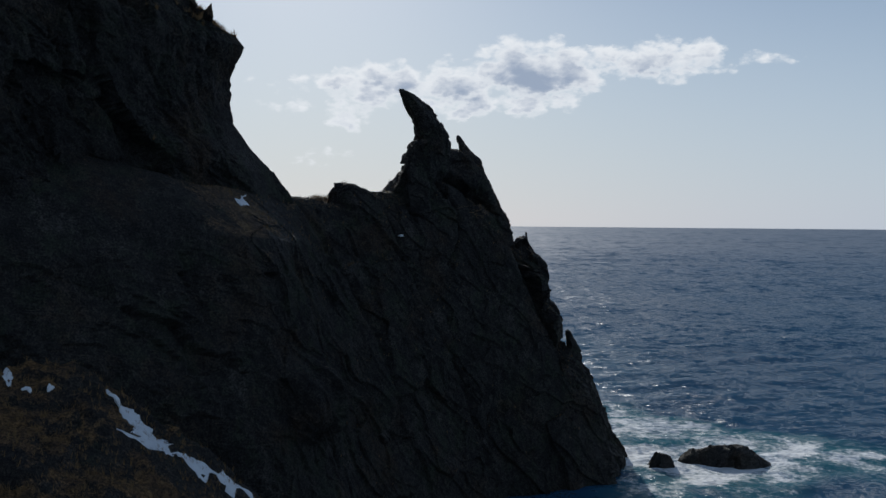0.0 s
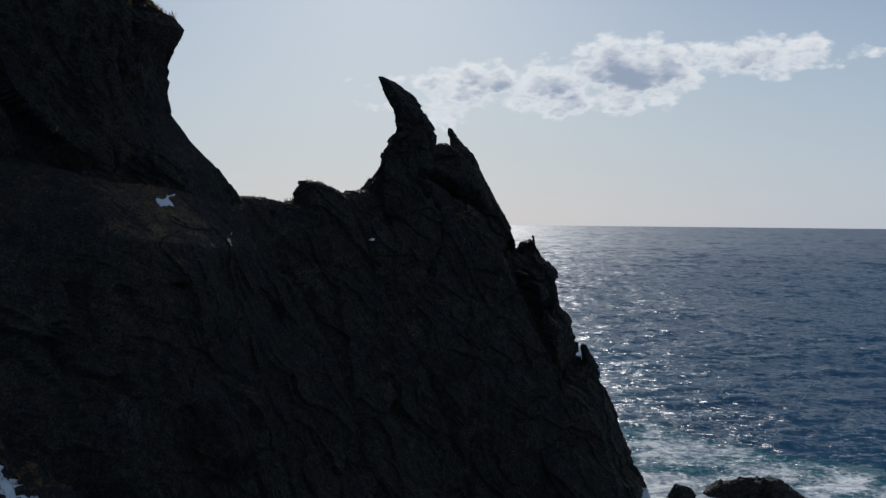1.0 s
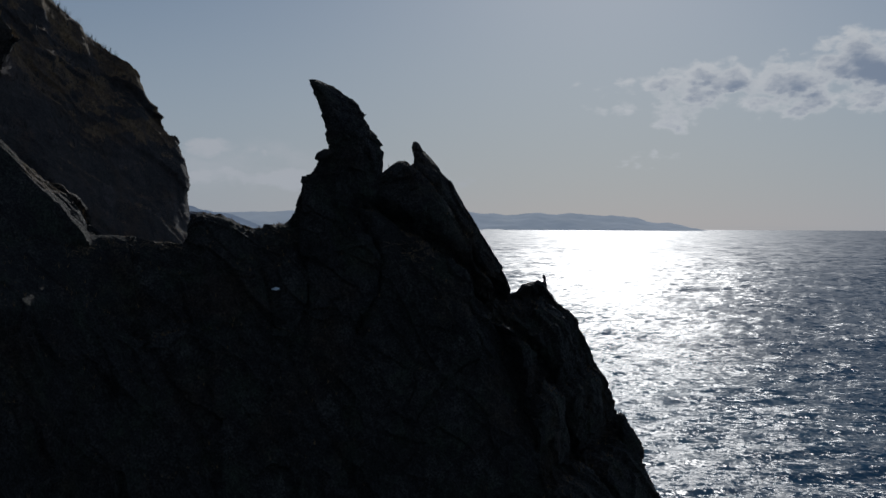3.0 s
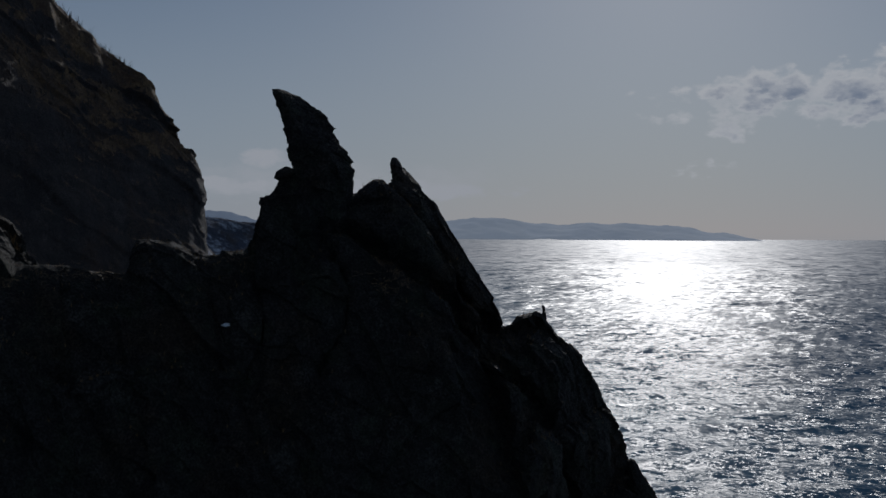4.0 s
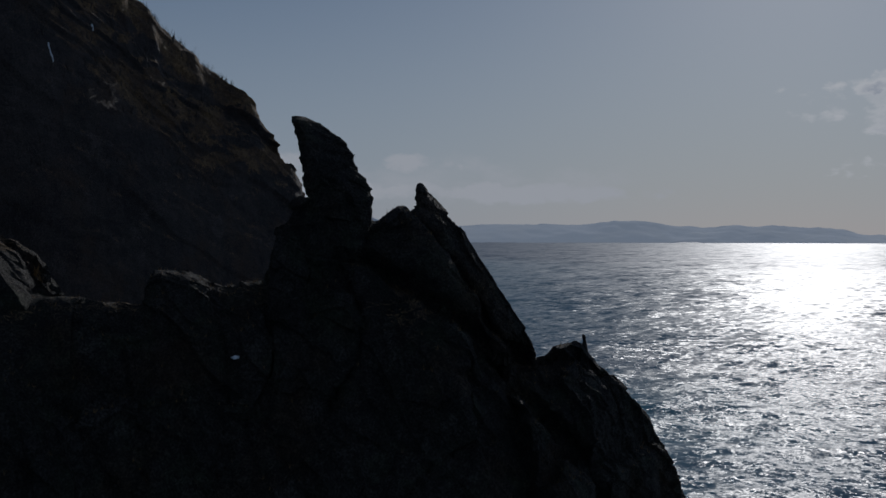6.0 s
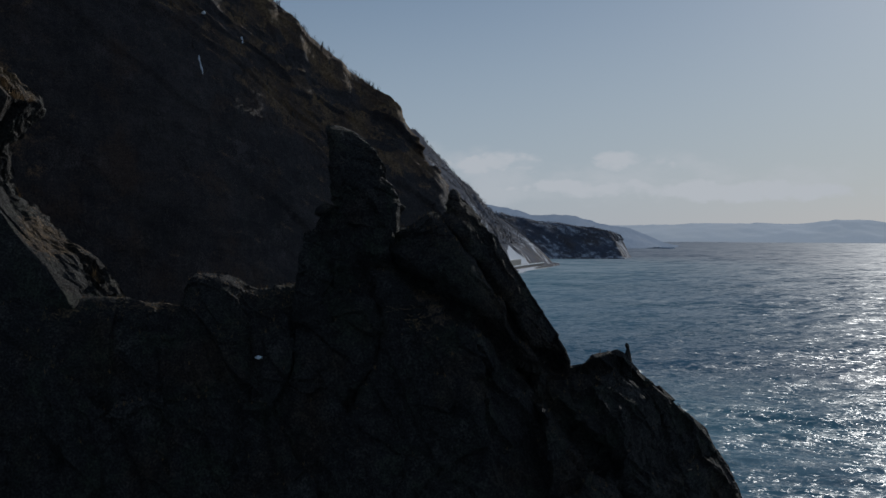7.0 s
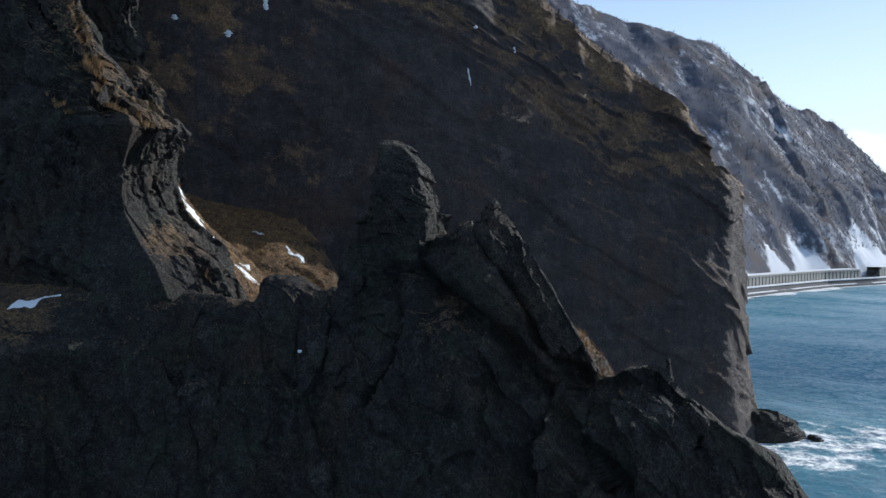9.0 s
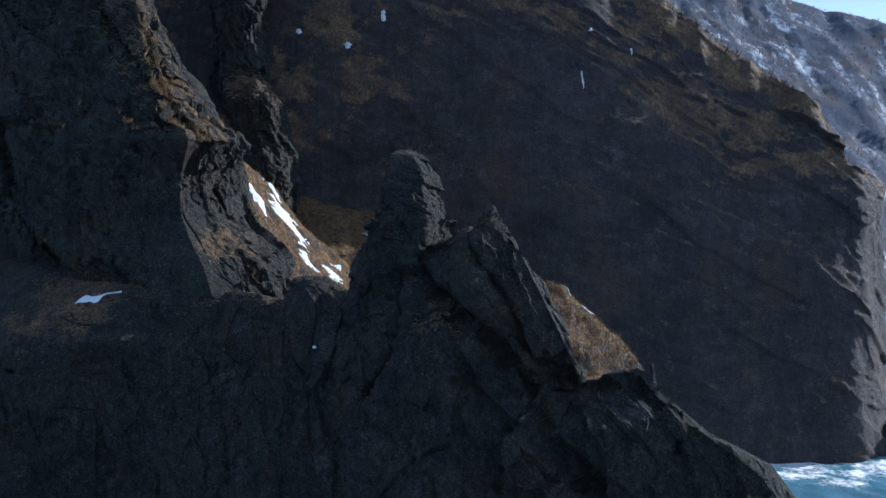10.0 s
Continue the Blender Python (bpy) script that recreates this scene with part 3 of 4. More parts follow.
def column(levels, seed, count=110, steps=150, amp=0.35, mat=ROCK, thick=1.5, long=LONG, faces=7, least=0.86):
    """A leaning pillar of rock: rings of (z, u, w, half length, half width) up to a point."""
    k = np.array(levels, dtype=float)[::-1]
    z = np.linspace(k[0, 0], k[-1, 0], steps)
    cu, cw, ra, rb = (np.interp(z, k[:, 0], k[:, i]) for i in (1, 2, 3, 4))
    a = np.linspace(0, 2 * math.pi, count, endpoint=False)
    rnd = np.random.default_rng(seed)
    tables, turn0 = [], rnd.uniform(0, 1)
    for k2 in range(40):
        face = np.arange(faces) * 2 * math.pi / faces + rnd.uniform(-0.3, 0.3, faces) + (turn0 if faces < 7 else 0)
        dist = rnd.uniform(least, 1.04, faces)
        tables.append(np.min(dist[:, None] / np.maximum(np.cos(a[None] - face[:, None]), 0.12), axis=0))
    bed = np.clip(((z[:, None] - z[0] + 0.5 * np.cos(a + 0.6)[None]) / thick).astype(int), 0, 39)
    squeeze = np.array(tables)[bed, np.arange(count)[None]]
    la, lb = ra[:, None] * np.cos(a) * squeeze, rb[:, None] * np.sin(a) * squeeze
    U = cu[:, None] + la * long[0] - lb * long[1]
    Wd = cw[:, None] + la * long[1] + lb * long[0]
    pts = ridge_point(U, Wd, z[:, None] + 0 * U)
    fade = np.clip(rb / 1.4, 0.25, 1)[:, None] + 0 * U
    pts = roughen(pts, amp, 1.0, seed, closed=True, mask=fade, flip=-1.0, grain=SLABS, cells=(2.6, 1.5, 1.5), mass=0.3)
    pts[-1] = pts[-1].mean(axis=0)
    return grid_mesh("pillar", pts, mat, closed=True, smooth=False)


ridge = thing("sea_ridge", build_ridge(), "dark volcanic rock ridge falling steeply into the sea", "rock ridge")
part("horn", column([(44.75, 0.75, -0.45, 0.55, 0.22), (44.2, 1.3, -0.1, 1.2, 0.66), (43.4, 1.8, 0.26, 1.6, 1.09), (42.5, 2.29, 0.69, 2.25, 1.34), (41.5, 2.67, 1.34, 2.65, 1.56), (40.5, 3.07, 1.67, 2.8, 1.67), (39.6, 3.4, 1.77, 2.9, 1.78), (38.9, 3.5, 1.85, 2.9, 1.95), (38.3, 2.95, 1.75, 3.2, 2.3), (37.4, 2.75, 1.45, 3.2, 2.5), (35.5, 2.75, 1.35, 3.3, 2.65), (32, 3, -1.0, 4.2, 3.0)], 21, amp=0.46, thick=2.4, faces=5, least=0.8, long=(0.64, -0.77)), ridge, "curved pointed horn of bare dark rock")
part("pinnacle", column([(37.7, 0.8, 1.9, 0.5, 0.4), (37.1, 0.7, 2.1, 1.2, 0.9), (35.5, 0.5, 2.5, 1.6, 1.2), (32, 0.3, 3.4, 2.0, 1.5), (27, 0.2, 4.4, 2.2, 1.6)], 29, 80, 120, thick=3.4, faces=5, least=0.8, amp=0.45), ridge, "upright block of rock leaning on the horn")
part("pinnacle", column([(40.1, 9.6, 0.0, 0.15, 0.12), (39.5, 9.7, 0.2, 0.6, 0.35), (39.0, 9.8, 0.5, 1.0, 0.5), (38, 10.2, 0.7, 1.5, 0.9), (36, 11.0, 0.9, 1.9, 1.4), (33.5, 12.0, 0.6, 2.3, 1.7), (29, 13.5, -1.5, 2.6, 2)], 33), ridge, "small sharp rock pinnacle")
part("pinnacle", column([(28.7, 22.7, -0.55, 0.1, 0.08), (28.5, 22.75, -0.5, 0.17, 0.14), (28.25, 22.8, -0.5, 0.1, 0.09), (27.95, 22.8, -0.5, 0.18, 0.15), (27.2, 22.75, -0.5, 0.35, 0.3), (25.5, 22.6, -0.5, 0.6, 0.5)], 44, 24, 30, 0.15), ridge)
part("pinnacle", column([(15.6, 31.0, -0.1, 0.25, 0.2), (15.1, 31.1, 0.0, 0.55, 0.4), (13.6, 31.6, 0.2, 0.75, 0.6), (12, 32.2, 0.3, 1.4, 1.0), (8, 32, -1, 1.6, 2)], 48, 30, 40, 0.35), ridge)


# ---- the buttress over the saddle ----
def loft(levels, plan_step, seed, mat, amp, size, rows, name="cliff", flip=1.0, joints=1.0, grassy=(), calm=()):
    """A mass of rock from plans at several heights: each level is z and a list of (x, y) corners, equal in number."""
    zs = np.array([l[0] for l in levels], dtype=float)
    plans = np.array([l[1] for l in levels], dtype=float)
    z = np.linspace(zs[0], zs[-1], rows)
    t = np.interp(z, zs, np.arange(len(zs)))
    lo = np.clip(np.floor(t).astype(int), 0, len(zs) - 2)
    f = (t - lo)[:, None, None]
    corner = plans[lo] * (1 - f) + plans[lo + 1] * f
    seg = np.hypot(*(np.diff(plans[0], axis=0).T))
    s = np.concatenate([[0], np.cumsum(seg)])
    q = np.arange(0, s[-1], plan_step)
    x = np.stack([np.interp(q, s, c[:, 0]) for c in corner])
    y = np.stack([np.interp(q, s, c[:, 1]) for c in corner])
    pts = np.stack([x, y, z[:, None] + 0 * x], axis=2)
    turf = np.zeros(x.shape)
    for gx, gy, gz, r, rz, much in grassy:
        turf = turf + much * np.exp(-(np.hypot(x - gx, y - gy) / r) ** 2 - ((pts[:, :, 2] - gz) / rz) ** 2)
    still = np.ones(x.shape)
    for gx, gy, gz, r in calm:
        still = still - 0.85 * np.exp(-((x - gx) ** 2 + (y - gy) ** 2 + (pts[:, :, 2] - gz) ** 2) / r ** 2)
    pts = roughen(pts, 0.4, 3.4, seed + 3, flip=flip, joints=1.1, mask=still, grain=SLABS, cells=(5.0, 2.0, 3.0), mass=0.1)      # great slabs
    pts = roughen(pts, amp, size, seed, flip=flip, joints=joints, mask=still, grain=SLABS, cells=(6.0, 2.2, 2.4))
    pts = roughen(pts, 0.42, 1.0, seed + 7, flip=flip, mask=still, cells=(1.5, 1.5, 8.0), mass=0.2)      # upright columns
    return grid_mesh(name, pts, mat, smooth=False, attributes=dict(turf=turf))


BUTT = [(-70, 108), (-45, 109), (-30, 109), (-22.8, 108), (-18.9, 106), (-16.2, 100), (-17.6, 96), (-21.1, 90), (-24.3, 83), (-30, 75), (-42, 69), (-70, 66)]
BUTT_BACK = [(24, -2), (32.0, -0.3), (34.5, 1.0), (36.8, 3.3), (39, 4.9), (41, 5.2), (44, 4.6), (46.3, 3.6), (47.6, 4.6), (49.5, 7.8), (52, 9.5), (60, 13), (75, 20), (100, 30)]


def butt_level(z):
    k0 = curve_at(BUTT_BACK, z)
    plain_k = curve_at([(24, -2), (36, 2.8), (47, 5.4), (60, 13), (100, 30)], z)
    out = []
    for i, (x, y) in enumerate(BUTT):
        k = k0 if 2 < i < 8 else plain_k
        out.append((x - 0.85 * k, y - (1.35 - 0.23 * min(max((z - 42) / 9, 0), 1) if y > 104.6 else 0.5) * k))
    return z, out


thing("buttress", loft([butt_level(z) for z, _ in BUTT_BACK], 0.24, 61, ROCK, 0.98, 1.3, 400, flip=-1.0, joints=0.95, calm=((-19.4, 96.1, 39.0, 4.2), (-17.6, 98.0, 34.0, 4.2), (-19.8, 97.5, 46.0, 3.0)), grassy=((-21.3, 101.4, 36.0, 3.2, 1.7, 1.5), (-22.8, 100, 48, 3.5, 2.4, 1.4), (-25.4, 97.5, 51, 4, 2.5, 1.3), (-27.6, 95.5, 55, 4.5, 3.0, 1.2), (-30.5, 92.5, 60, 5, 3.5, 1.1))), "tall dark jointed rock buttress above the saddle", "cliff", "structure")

RIB = [(-112, 111), (-93, 110), (-88.5, 109), (-86.5, 107.5), (-86.5, 105), (-89, 102.5), (-112, 101)]
RIB_LEAN = [(30, 8.5, 3.0), (44, 7.5, 2.6), (49, 6.0, 3.2), (54, 4.6, 2.2), (57.6, 3.6, 1.4), (59.6, 0.6, 0.2), (61.6, -2.2, -0.8), (75, -3.2, -1.2), (105, -5, -2)]     # height, shift in x and y
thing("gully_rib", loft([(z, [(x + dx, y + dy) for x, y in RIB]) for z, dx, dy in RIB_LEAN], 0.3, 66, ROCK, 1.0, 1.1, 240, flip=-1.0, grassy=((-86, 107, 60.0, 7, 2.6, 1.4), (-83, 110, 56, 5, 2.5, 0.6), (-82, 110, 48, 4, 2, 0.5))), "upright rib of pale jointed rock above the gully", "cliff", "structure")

# ---- the shaded bluff behind ----
BASE = [(-99, 80), (-96, 98), (-93, 114), (-86.5, 136), (-78.5, 158), (-75, 177), (-72.4, 194), (-70.0, 206.5), (-72.8, 211.5), (-84, 222), (-105, 234), (-150, 250)]
RIM = [(-115, 80, 98), (-111, 98, 96), (-104, 114, 92), (-99.5, 136, 87), (-93.5, 159, 76), (-90.5, 177, 63.5), (-87.4, 190, 51.5), (-84, 207, 49.5), (-82.5, 213, 48.5), (-86, 221, 46), (-105, 234, 48), (-150, 252, 50)]
BROW = [(118, 12), (114, 12), (110, 10), (103, 7.5), (94, 6), (83.6, 5), (73.2, 5), (62.5, 4), (51.5, 2), (48, 2), (52, 6), (56, 8)]     # skyline height, and its distance behind the rim


def build_bluff():
    n = len(BASE)
    t = np.linspace(0, n - 1, 330)

    def smooth(values):
        a = np.interp(t, np.arange(n), values)
        return np.convolve(np.pad(a, 6, mode="edge"), np.ones(13) / 13, mode="valid")

    bx, by = (smooth([p[i] for p in BASE]) for i in (0, 1))
    x, y, rim = (smooth([p[i] for p in RIM]) for i in (0, 1, 2))
    top, reach = (smooth([p[i] for p in BROW]) for i in (0, 1))
    tx, ty = np.gradient(x), np.gradient(y)
    ln = np.hypot(tx, ty)
    nx, ny = -ty / ln, tx / ln            # into the rock
    rows = []
    for f in np.linspace(0, 1, 150):
        g = f ** 1.6
        apron = -3.0 * (1 - f) ** 8
        rows.append(np.stack([bx + (x - bx) * g + nx * apron, by + (y - by) * g + ny * apron, -3 + (rim + 3) * f], axis=1))
    wave = fbm(np.stack([t * 2.3, 0 * t, 0 * t], axis=1), 3, 0.5, 71)
    steps = ((0.0, 0.0), (0.16, 0.2), (0.34, 0.42), (0.55, 0.58), (0.76, 0.86), (1.0, 1.0))      # ledge, slope, ledge, slope
    for f in np.linspace(0, 1, 60)[1:]:
        g = np.interp(f, np.linspace(0, 1, 6), [a for a, _ in steps])
        hgt = np.interp(f, np.linspace(0, 1, 6), [b for _, b in steps])
        deep = reach * g * 1.35 * (1 + 0.35 * wave)
        rows.append(np.stack([x + nx * deep, y + ny * deep, rim + (top - rim) * hgt], axis=1))
    reach = reach * 1.35 * (1 + 0.35 * wave)
    for f in np.linspace(0, 1, 20)[1:]:
        rows.append(np.stack([x + nx * (reach + 40 * f), y + ny * (reach + 40 * f), top + 3 * np.sin(f * 1.5) * (top > 60)], axis=1))
    pts = np.stack(rows)
    turf = np.zeros(pts.shape[:2])
    fade = np.clip((np.arange(len(turf)) - 136) / 12.0, 0, 1)[:, None]
    patchy = fbm(pts.reshape(-1, 3) / np.array([6, 6, 3]), 4, 0.6, 72).reshape(turf.shape)
    line = np.arange(len(turf))[:, None] + 5.0 * wave[None] + 2.5 * fbm(np.stack([t * 9, 0 * t, 0 * t], axis=1), 3, 0.6, 73)[None]
    ledges = np.exp(-((line - 150) / 5.0) ** 2) + 0.8 * np.exp(-((line - 172) / 3.0) ** 2) + 0.9 * np.exp(-((line - 198) / 4.0) ** 2)
    turf[:] = fade * np.clip(0.2 + 0.6 * patchy, -0.2, 0.6) + ledges * np.clip(0.65 + 0.9 * patchy, 0, 0.9) + np.clip((line - 186) / 10, 0, 1) * np.clip(0.5 + 0.4 * patchy, 0, 0.7)
    wood = fbm(pts.reshape(-1, 3) / np.array([5, 8, 8]), 4, 0.6, 75).reshape(turf.shape)
    turf += np.clip((150 - pts[:, :, 1]) / 30, 0, 1) * np.clip((pts[:, :, 2] - 35) / 20, 0, 1) * np.clip(0.9 * wood + 0.3, 0, 0.75)
    return grid_mesh("bluff", roughen(pts, 0.55, 2.2, 77, joints=0.7, flip=-1.0, cells=(9.0, 3.0, 1.6), grain=BEDS, mass=0.35, mask=np.maximum(0.5 + 0.9 * fade + 0 * turf, 0.95 * np.clip((pts[:, :, 1] - 203) / 6, 0, 1))), BLUFF, attributes=dict(turf=turf))


thing("bluff", build_bluff(), "huge rounded sea bluff in shade with dry grass on its brow", "cliff", "structure")


# ---- scree and grass between ridge and bluff; the spur in the foreground ----
def height_sheet(name, xs, ys, height, mat, seed, amp, bare=0.0):
    X, Y = np.meshgrid(xs, ys)
    pts = np.stack([X, Y, height(X, Y)], axis=2)
    turf = -bare + 1.2 * bare * fbm(pts.reshape(-1, 3) / 3.5, 4, 0.6, seed + 3)
    return grid_mesh(name, roughen(pts, amp, 1.0, seed, joints=0.6), mat, attributes=dict(turf=turf))


def gully(X, Y):
    lit = 34.3 + 0.38 * (-48.8 - X) - 1.0 * (Y - 112) - 1.2 * np.clip(-62 - X, 0, 99) - 0.5 * np.clip(X + 45, 0, 60)
    scree = 33.4 - 0.48 * (X + 77.6) - 0.055 * (Y - 128.8) - 1.1 * np.clip(Y - 133, 0, 90) - 0.3 * np.clip(X + 72, 0, 60)
    return np.clip(np.maximum(lit, scree), -4, 95)


thing("gully_slope", height_sheet("gully", np.arange(-112, -27, 0.4), np.arange(82, 172, 0.4), gully, TURF, 90, 1.0), "steep gully slope of dry brown grass and scree", "slope", "structure")


SPUR_EDGE = [(-90, 38), (-60, 30), (-45, 26), (-30.7, 21.9), (-23.4, 19.0), (-18.3, 15.8), (-14.2, 12.1), (-5, 3), (0, -2), (10, -8)]


def spur(X, Y):
    z = curve_at(SPUR_EDGE, X) - 0.32 * np.clip(70 - Y, 0, 60) - 1.7 * np.clip(Y - 71 - 0.12 * (X + 18), 0, 60)
    return np.maximum(z, -4)


thing("grassy_spur", height_sheet("spur", np.arange(-75, 4, 0.3), np.arange(30, 92, 0.3), spur, TURF, 95, 1.0, bare=0.4), "grassy brown spur with a streak of old snow", "slope", "structure")

KNOLL = [(-8, 29), (0, 31.6), (4, 32.6), (7, 32.5), (10.2, 29.9), (14.4, 25.2), (20, 17.5), (28, 6), (34, -4)]      # height along the ridge's axis


def build_knoll():
    U, W = np.meshgrid(np.arange(-8, 34, 0.3), np.arange(-8, -40, -0.3))
    z = curve_at(KNOLL, U) - 0.7 * np.clip(-20 - W, 0, 40) - 0.45 * np.clip(W + 19, 0, 40)
    return grid_mesh("knoll", roughen(ridge_point(U, W, np.maximum(z, -4)), 0.9, 1.0, 98, joints=0.6), TURF)


thing("grassy_knoll", build_knoll(), "knoll of dry golden grass behind the ridge", "slope", "structure")

# ---- far coast ----
COAST = [(-250, 300, -560, 330, 225), (-330, 380, -650, 440, 225), (-376, 469, -650, 519, 224), (-439, 600, -650, 675, 203), (-460, 683, -650, 760, 156), (-501, 776, -650, 845, 122), (-525, 830, -650, 890, 97), (-550, 880, -660, 945, 62), (-612, 1017, -740, 1060, 52), (-720, 1120, -860, 1150, 58), (-800, 1200, -900, 1260, 58), (-770, 1270, -860, 1330, 54), (-706, 1312, -770, 1370, 38), (-760, 1420, -800, 1450, 30), (-900, 1500, -900, 1540, 20)]


FANS = [(655, 745, 0.30, 674), (770, 805, 0.21, 766), (815, 905, 0.30, 850), (578, 634, 0.22, 590), (543, 576, 0.20, 556), (470, 520, 0.22, 480)]     # snow chutes: foot from, to, reach, top


def build_coast():
    k = np.array(COAST, dtype=float)
    t = np.linspace(0, len(k) - 1, 420)
    sx, sy, tx, ty, h = (np.interp(t, np.arange(len(k)), k[:, i]) for i in range(5))
    rows = [np.stack([sx + 3, sy - 1, 0 * sx - 4], axis=1)]
    for f in np.linspace(0, 1, 90):
        rows.append(np.stack([sx + (tx - sx) * f, sy + (ty - sy) * f, 2 + h * np.clip((f - 0.1) / 0.9, 0, 1) ** 0.85], axis=1))
    for f in np.linspace(0, 1, 14)[1:]:
        rows.append(np.stack([tx - 160 * f, ty + 60 * f, 2 + h * (1 + 0.1 * f)], axis=1))
    pts = np.stack(rows)
    fade = np.clip((pts[:, :, 2] - 4) / 25, 0, 1)
    f = np.concatenate([[0.0], np.linspace(0, 1, 90), np.ones(13)])[:, None] + 0 * sy[None]
    field = np.zeros(f.shape)
    for left, right, top, apex in FANS:
        g = np.clip((f - 0.1) / (top - 0.1), 0, 1)
        lo, hi = left + (apex - left) * g, right + (apex - right) * g
        inside = np.minimum(sy[None] - lo, hi - sy[None]) / 6.0
        field = np.maximum(field, 0.22 * np.clip(inside + 0.4, 0, 1) * (g < 1))
    field = field + 0.03 * np.clip((sy[None] - 1080) / 80, 0, 1)
    return grid_mesh("coast", roughen(pts, 1.0, 12.0, 120, joints=0.3, flip=-1.0, mask=fade, cells=(4.0, 2.0, 6.0)), FAR_SLOPE, attributes=dict(snowfield=field))


thing("coast_hill", build_coast(), "steep wooded coastal hillside streaked with snow", "hill", "structure")


def build_range(points, mat, depth, seed):
    """A far chain of hills: (azimuth to the right of +y, distance, height) along its crest."""
    k = np.array(points, dtype=float)
    t = np.linspace(0, len(k) - 1, 260)
    a, d, h = (np.interp(t, np.arange(len(k)), k[:, i]) for i in range(3))
    a = np.radians(a)
    h = np.maximum(h * (1 + 0.14 * fbm(np.stack([t * 1.3, 0 * t, 0 * t + seed], axis=1), 4, 0.5, seed)), -2)
    rows = []
    for f in np.linspace(0, 1, 24):
        dd = d - depth * (1 - f)
        rows.append(np.stack([np.sin(a) * dd, np.cos(a) * dd, -2 + (h + 2) * f ** 0.8], axis=1))
    pts = np.stack(rows)
    return grid_mesh("range", roughen(pts, 0.6, 18.0, seed, joints=0.0, flip=-1.0), mat)


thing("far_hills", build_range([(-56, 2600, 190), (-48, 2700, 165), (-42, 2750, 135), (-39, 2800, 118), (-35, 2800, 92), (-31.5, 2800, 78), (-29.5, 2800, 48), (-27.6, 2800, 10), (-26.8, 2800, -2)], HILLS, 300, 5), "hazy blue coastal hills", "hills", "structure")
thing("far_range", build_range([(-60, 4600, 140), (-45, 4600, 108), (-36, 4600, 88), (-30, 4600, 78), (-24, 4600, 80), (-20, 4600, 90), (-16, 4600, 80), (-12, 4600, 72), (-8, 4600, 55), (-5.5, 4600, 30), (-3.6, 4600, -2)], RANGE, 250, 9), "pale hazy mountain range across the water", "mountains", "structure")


# ---- rocks in the surf ----
def boulder(cx, cy, rx, ry, h, turn, seed):
    n, rows = 60, 34
    a = np.linspace(0, 2 * math.pi, n, endpoint=False)
    f = np.linspace(0, 1, rows)
    r = np.sqrt(np.clip(1 - f ** 2.2, 0, 1))[:, None]
    x, y = rx * np.cos(a) * r, ry * np.sin(a) * r
    c, s = math.cos(radians(turn)), math.sin(radians(turn))
    z = -1.5 + (h + 1.5) * f[:, None] + 0 * x
    pts = np.stack([x * c - y * s + cx, x * s + y * c + cy, z], axis=2)
    pts = roughen(pts, 0.9, 0.9, seed, closed=True, flip=-1.0)
    pts[-1] = pts[-1].mean(axis=0)
    return grid_mesh("boulder", pts, WET, closed=True, smooth=False)


WET = rock_material("wet_rock", (0.02, 0.019, 0.018), (0.06, 0.055, 0.05), (0.08, 0.07, 0.04), 0.1, 0.3)
for cx, cy, rx, ry, h, turn, seed, label in ((34.8, 128.4, 5.3, 2.5, 2.0, -14, 201, "long wet black rock awash in white surf"), (26.4, 126.1, 1.9, 1.3, 1.2, -10, 202, "small wet black rock awash in surf"), (-68.4, 222.8, 2.0, 1.4, 1.2, 0, 203, "small black rock in the foam off the bluff"), (-75.5, 215.5, 9.5, 5.0, 5, 52, 204, "low dark ledge at the foot of the bluff")):
    thing("sea_rock", boulder(cx, cy, rx, ry, h, turn, seed), label, "rock")


# ---- snow left on ledges and slopes ----
from mathutils.bvhtree import BVHTree


def surface_of(ob):
    me = ob.data
    return BVHTree.FromPolygons([v.co for v in me.vertices], [p.vertices[:] for p in me.polygons])


GROUND = {name: surface_of(bpy.data.objects[name]) for name in ("sea_ridge", "gully_slope", "grassy_spur", "bluff", "buttress", "grassy_knoll")}


def drop(names, x, y):
    """Height of the highest of these surfaces at x, y, and its normal."""
    best = None
    for name in names:
        hit, nor, _, _ = GROUND[name].ray_cast(Vector((x, y, 130)), Vector((0, 0, -1)))
        if hit and (best is None or hit.z > best[0]):
            best = (hit.z, nor)
    return best or (0.0, Vector((0, 0, 1)))


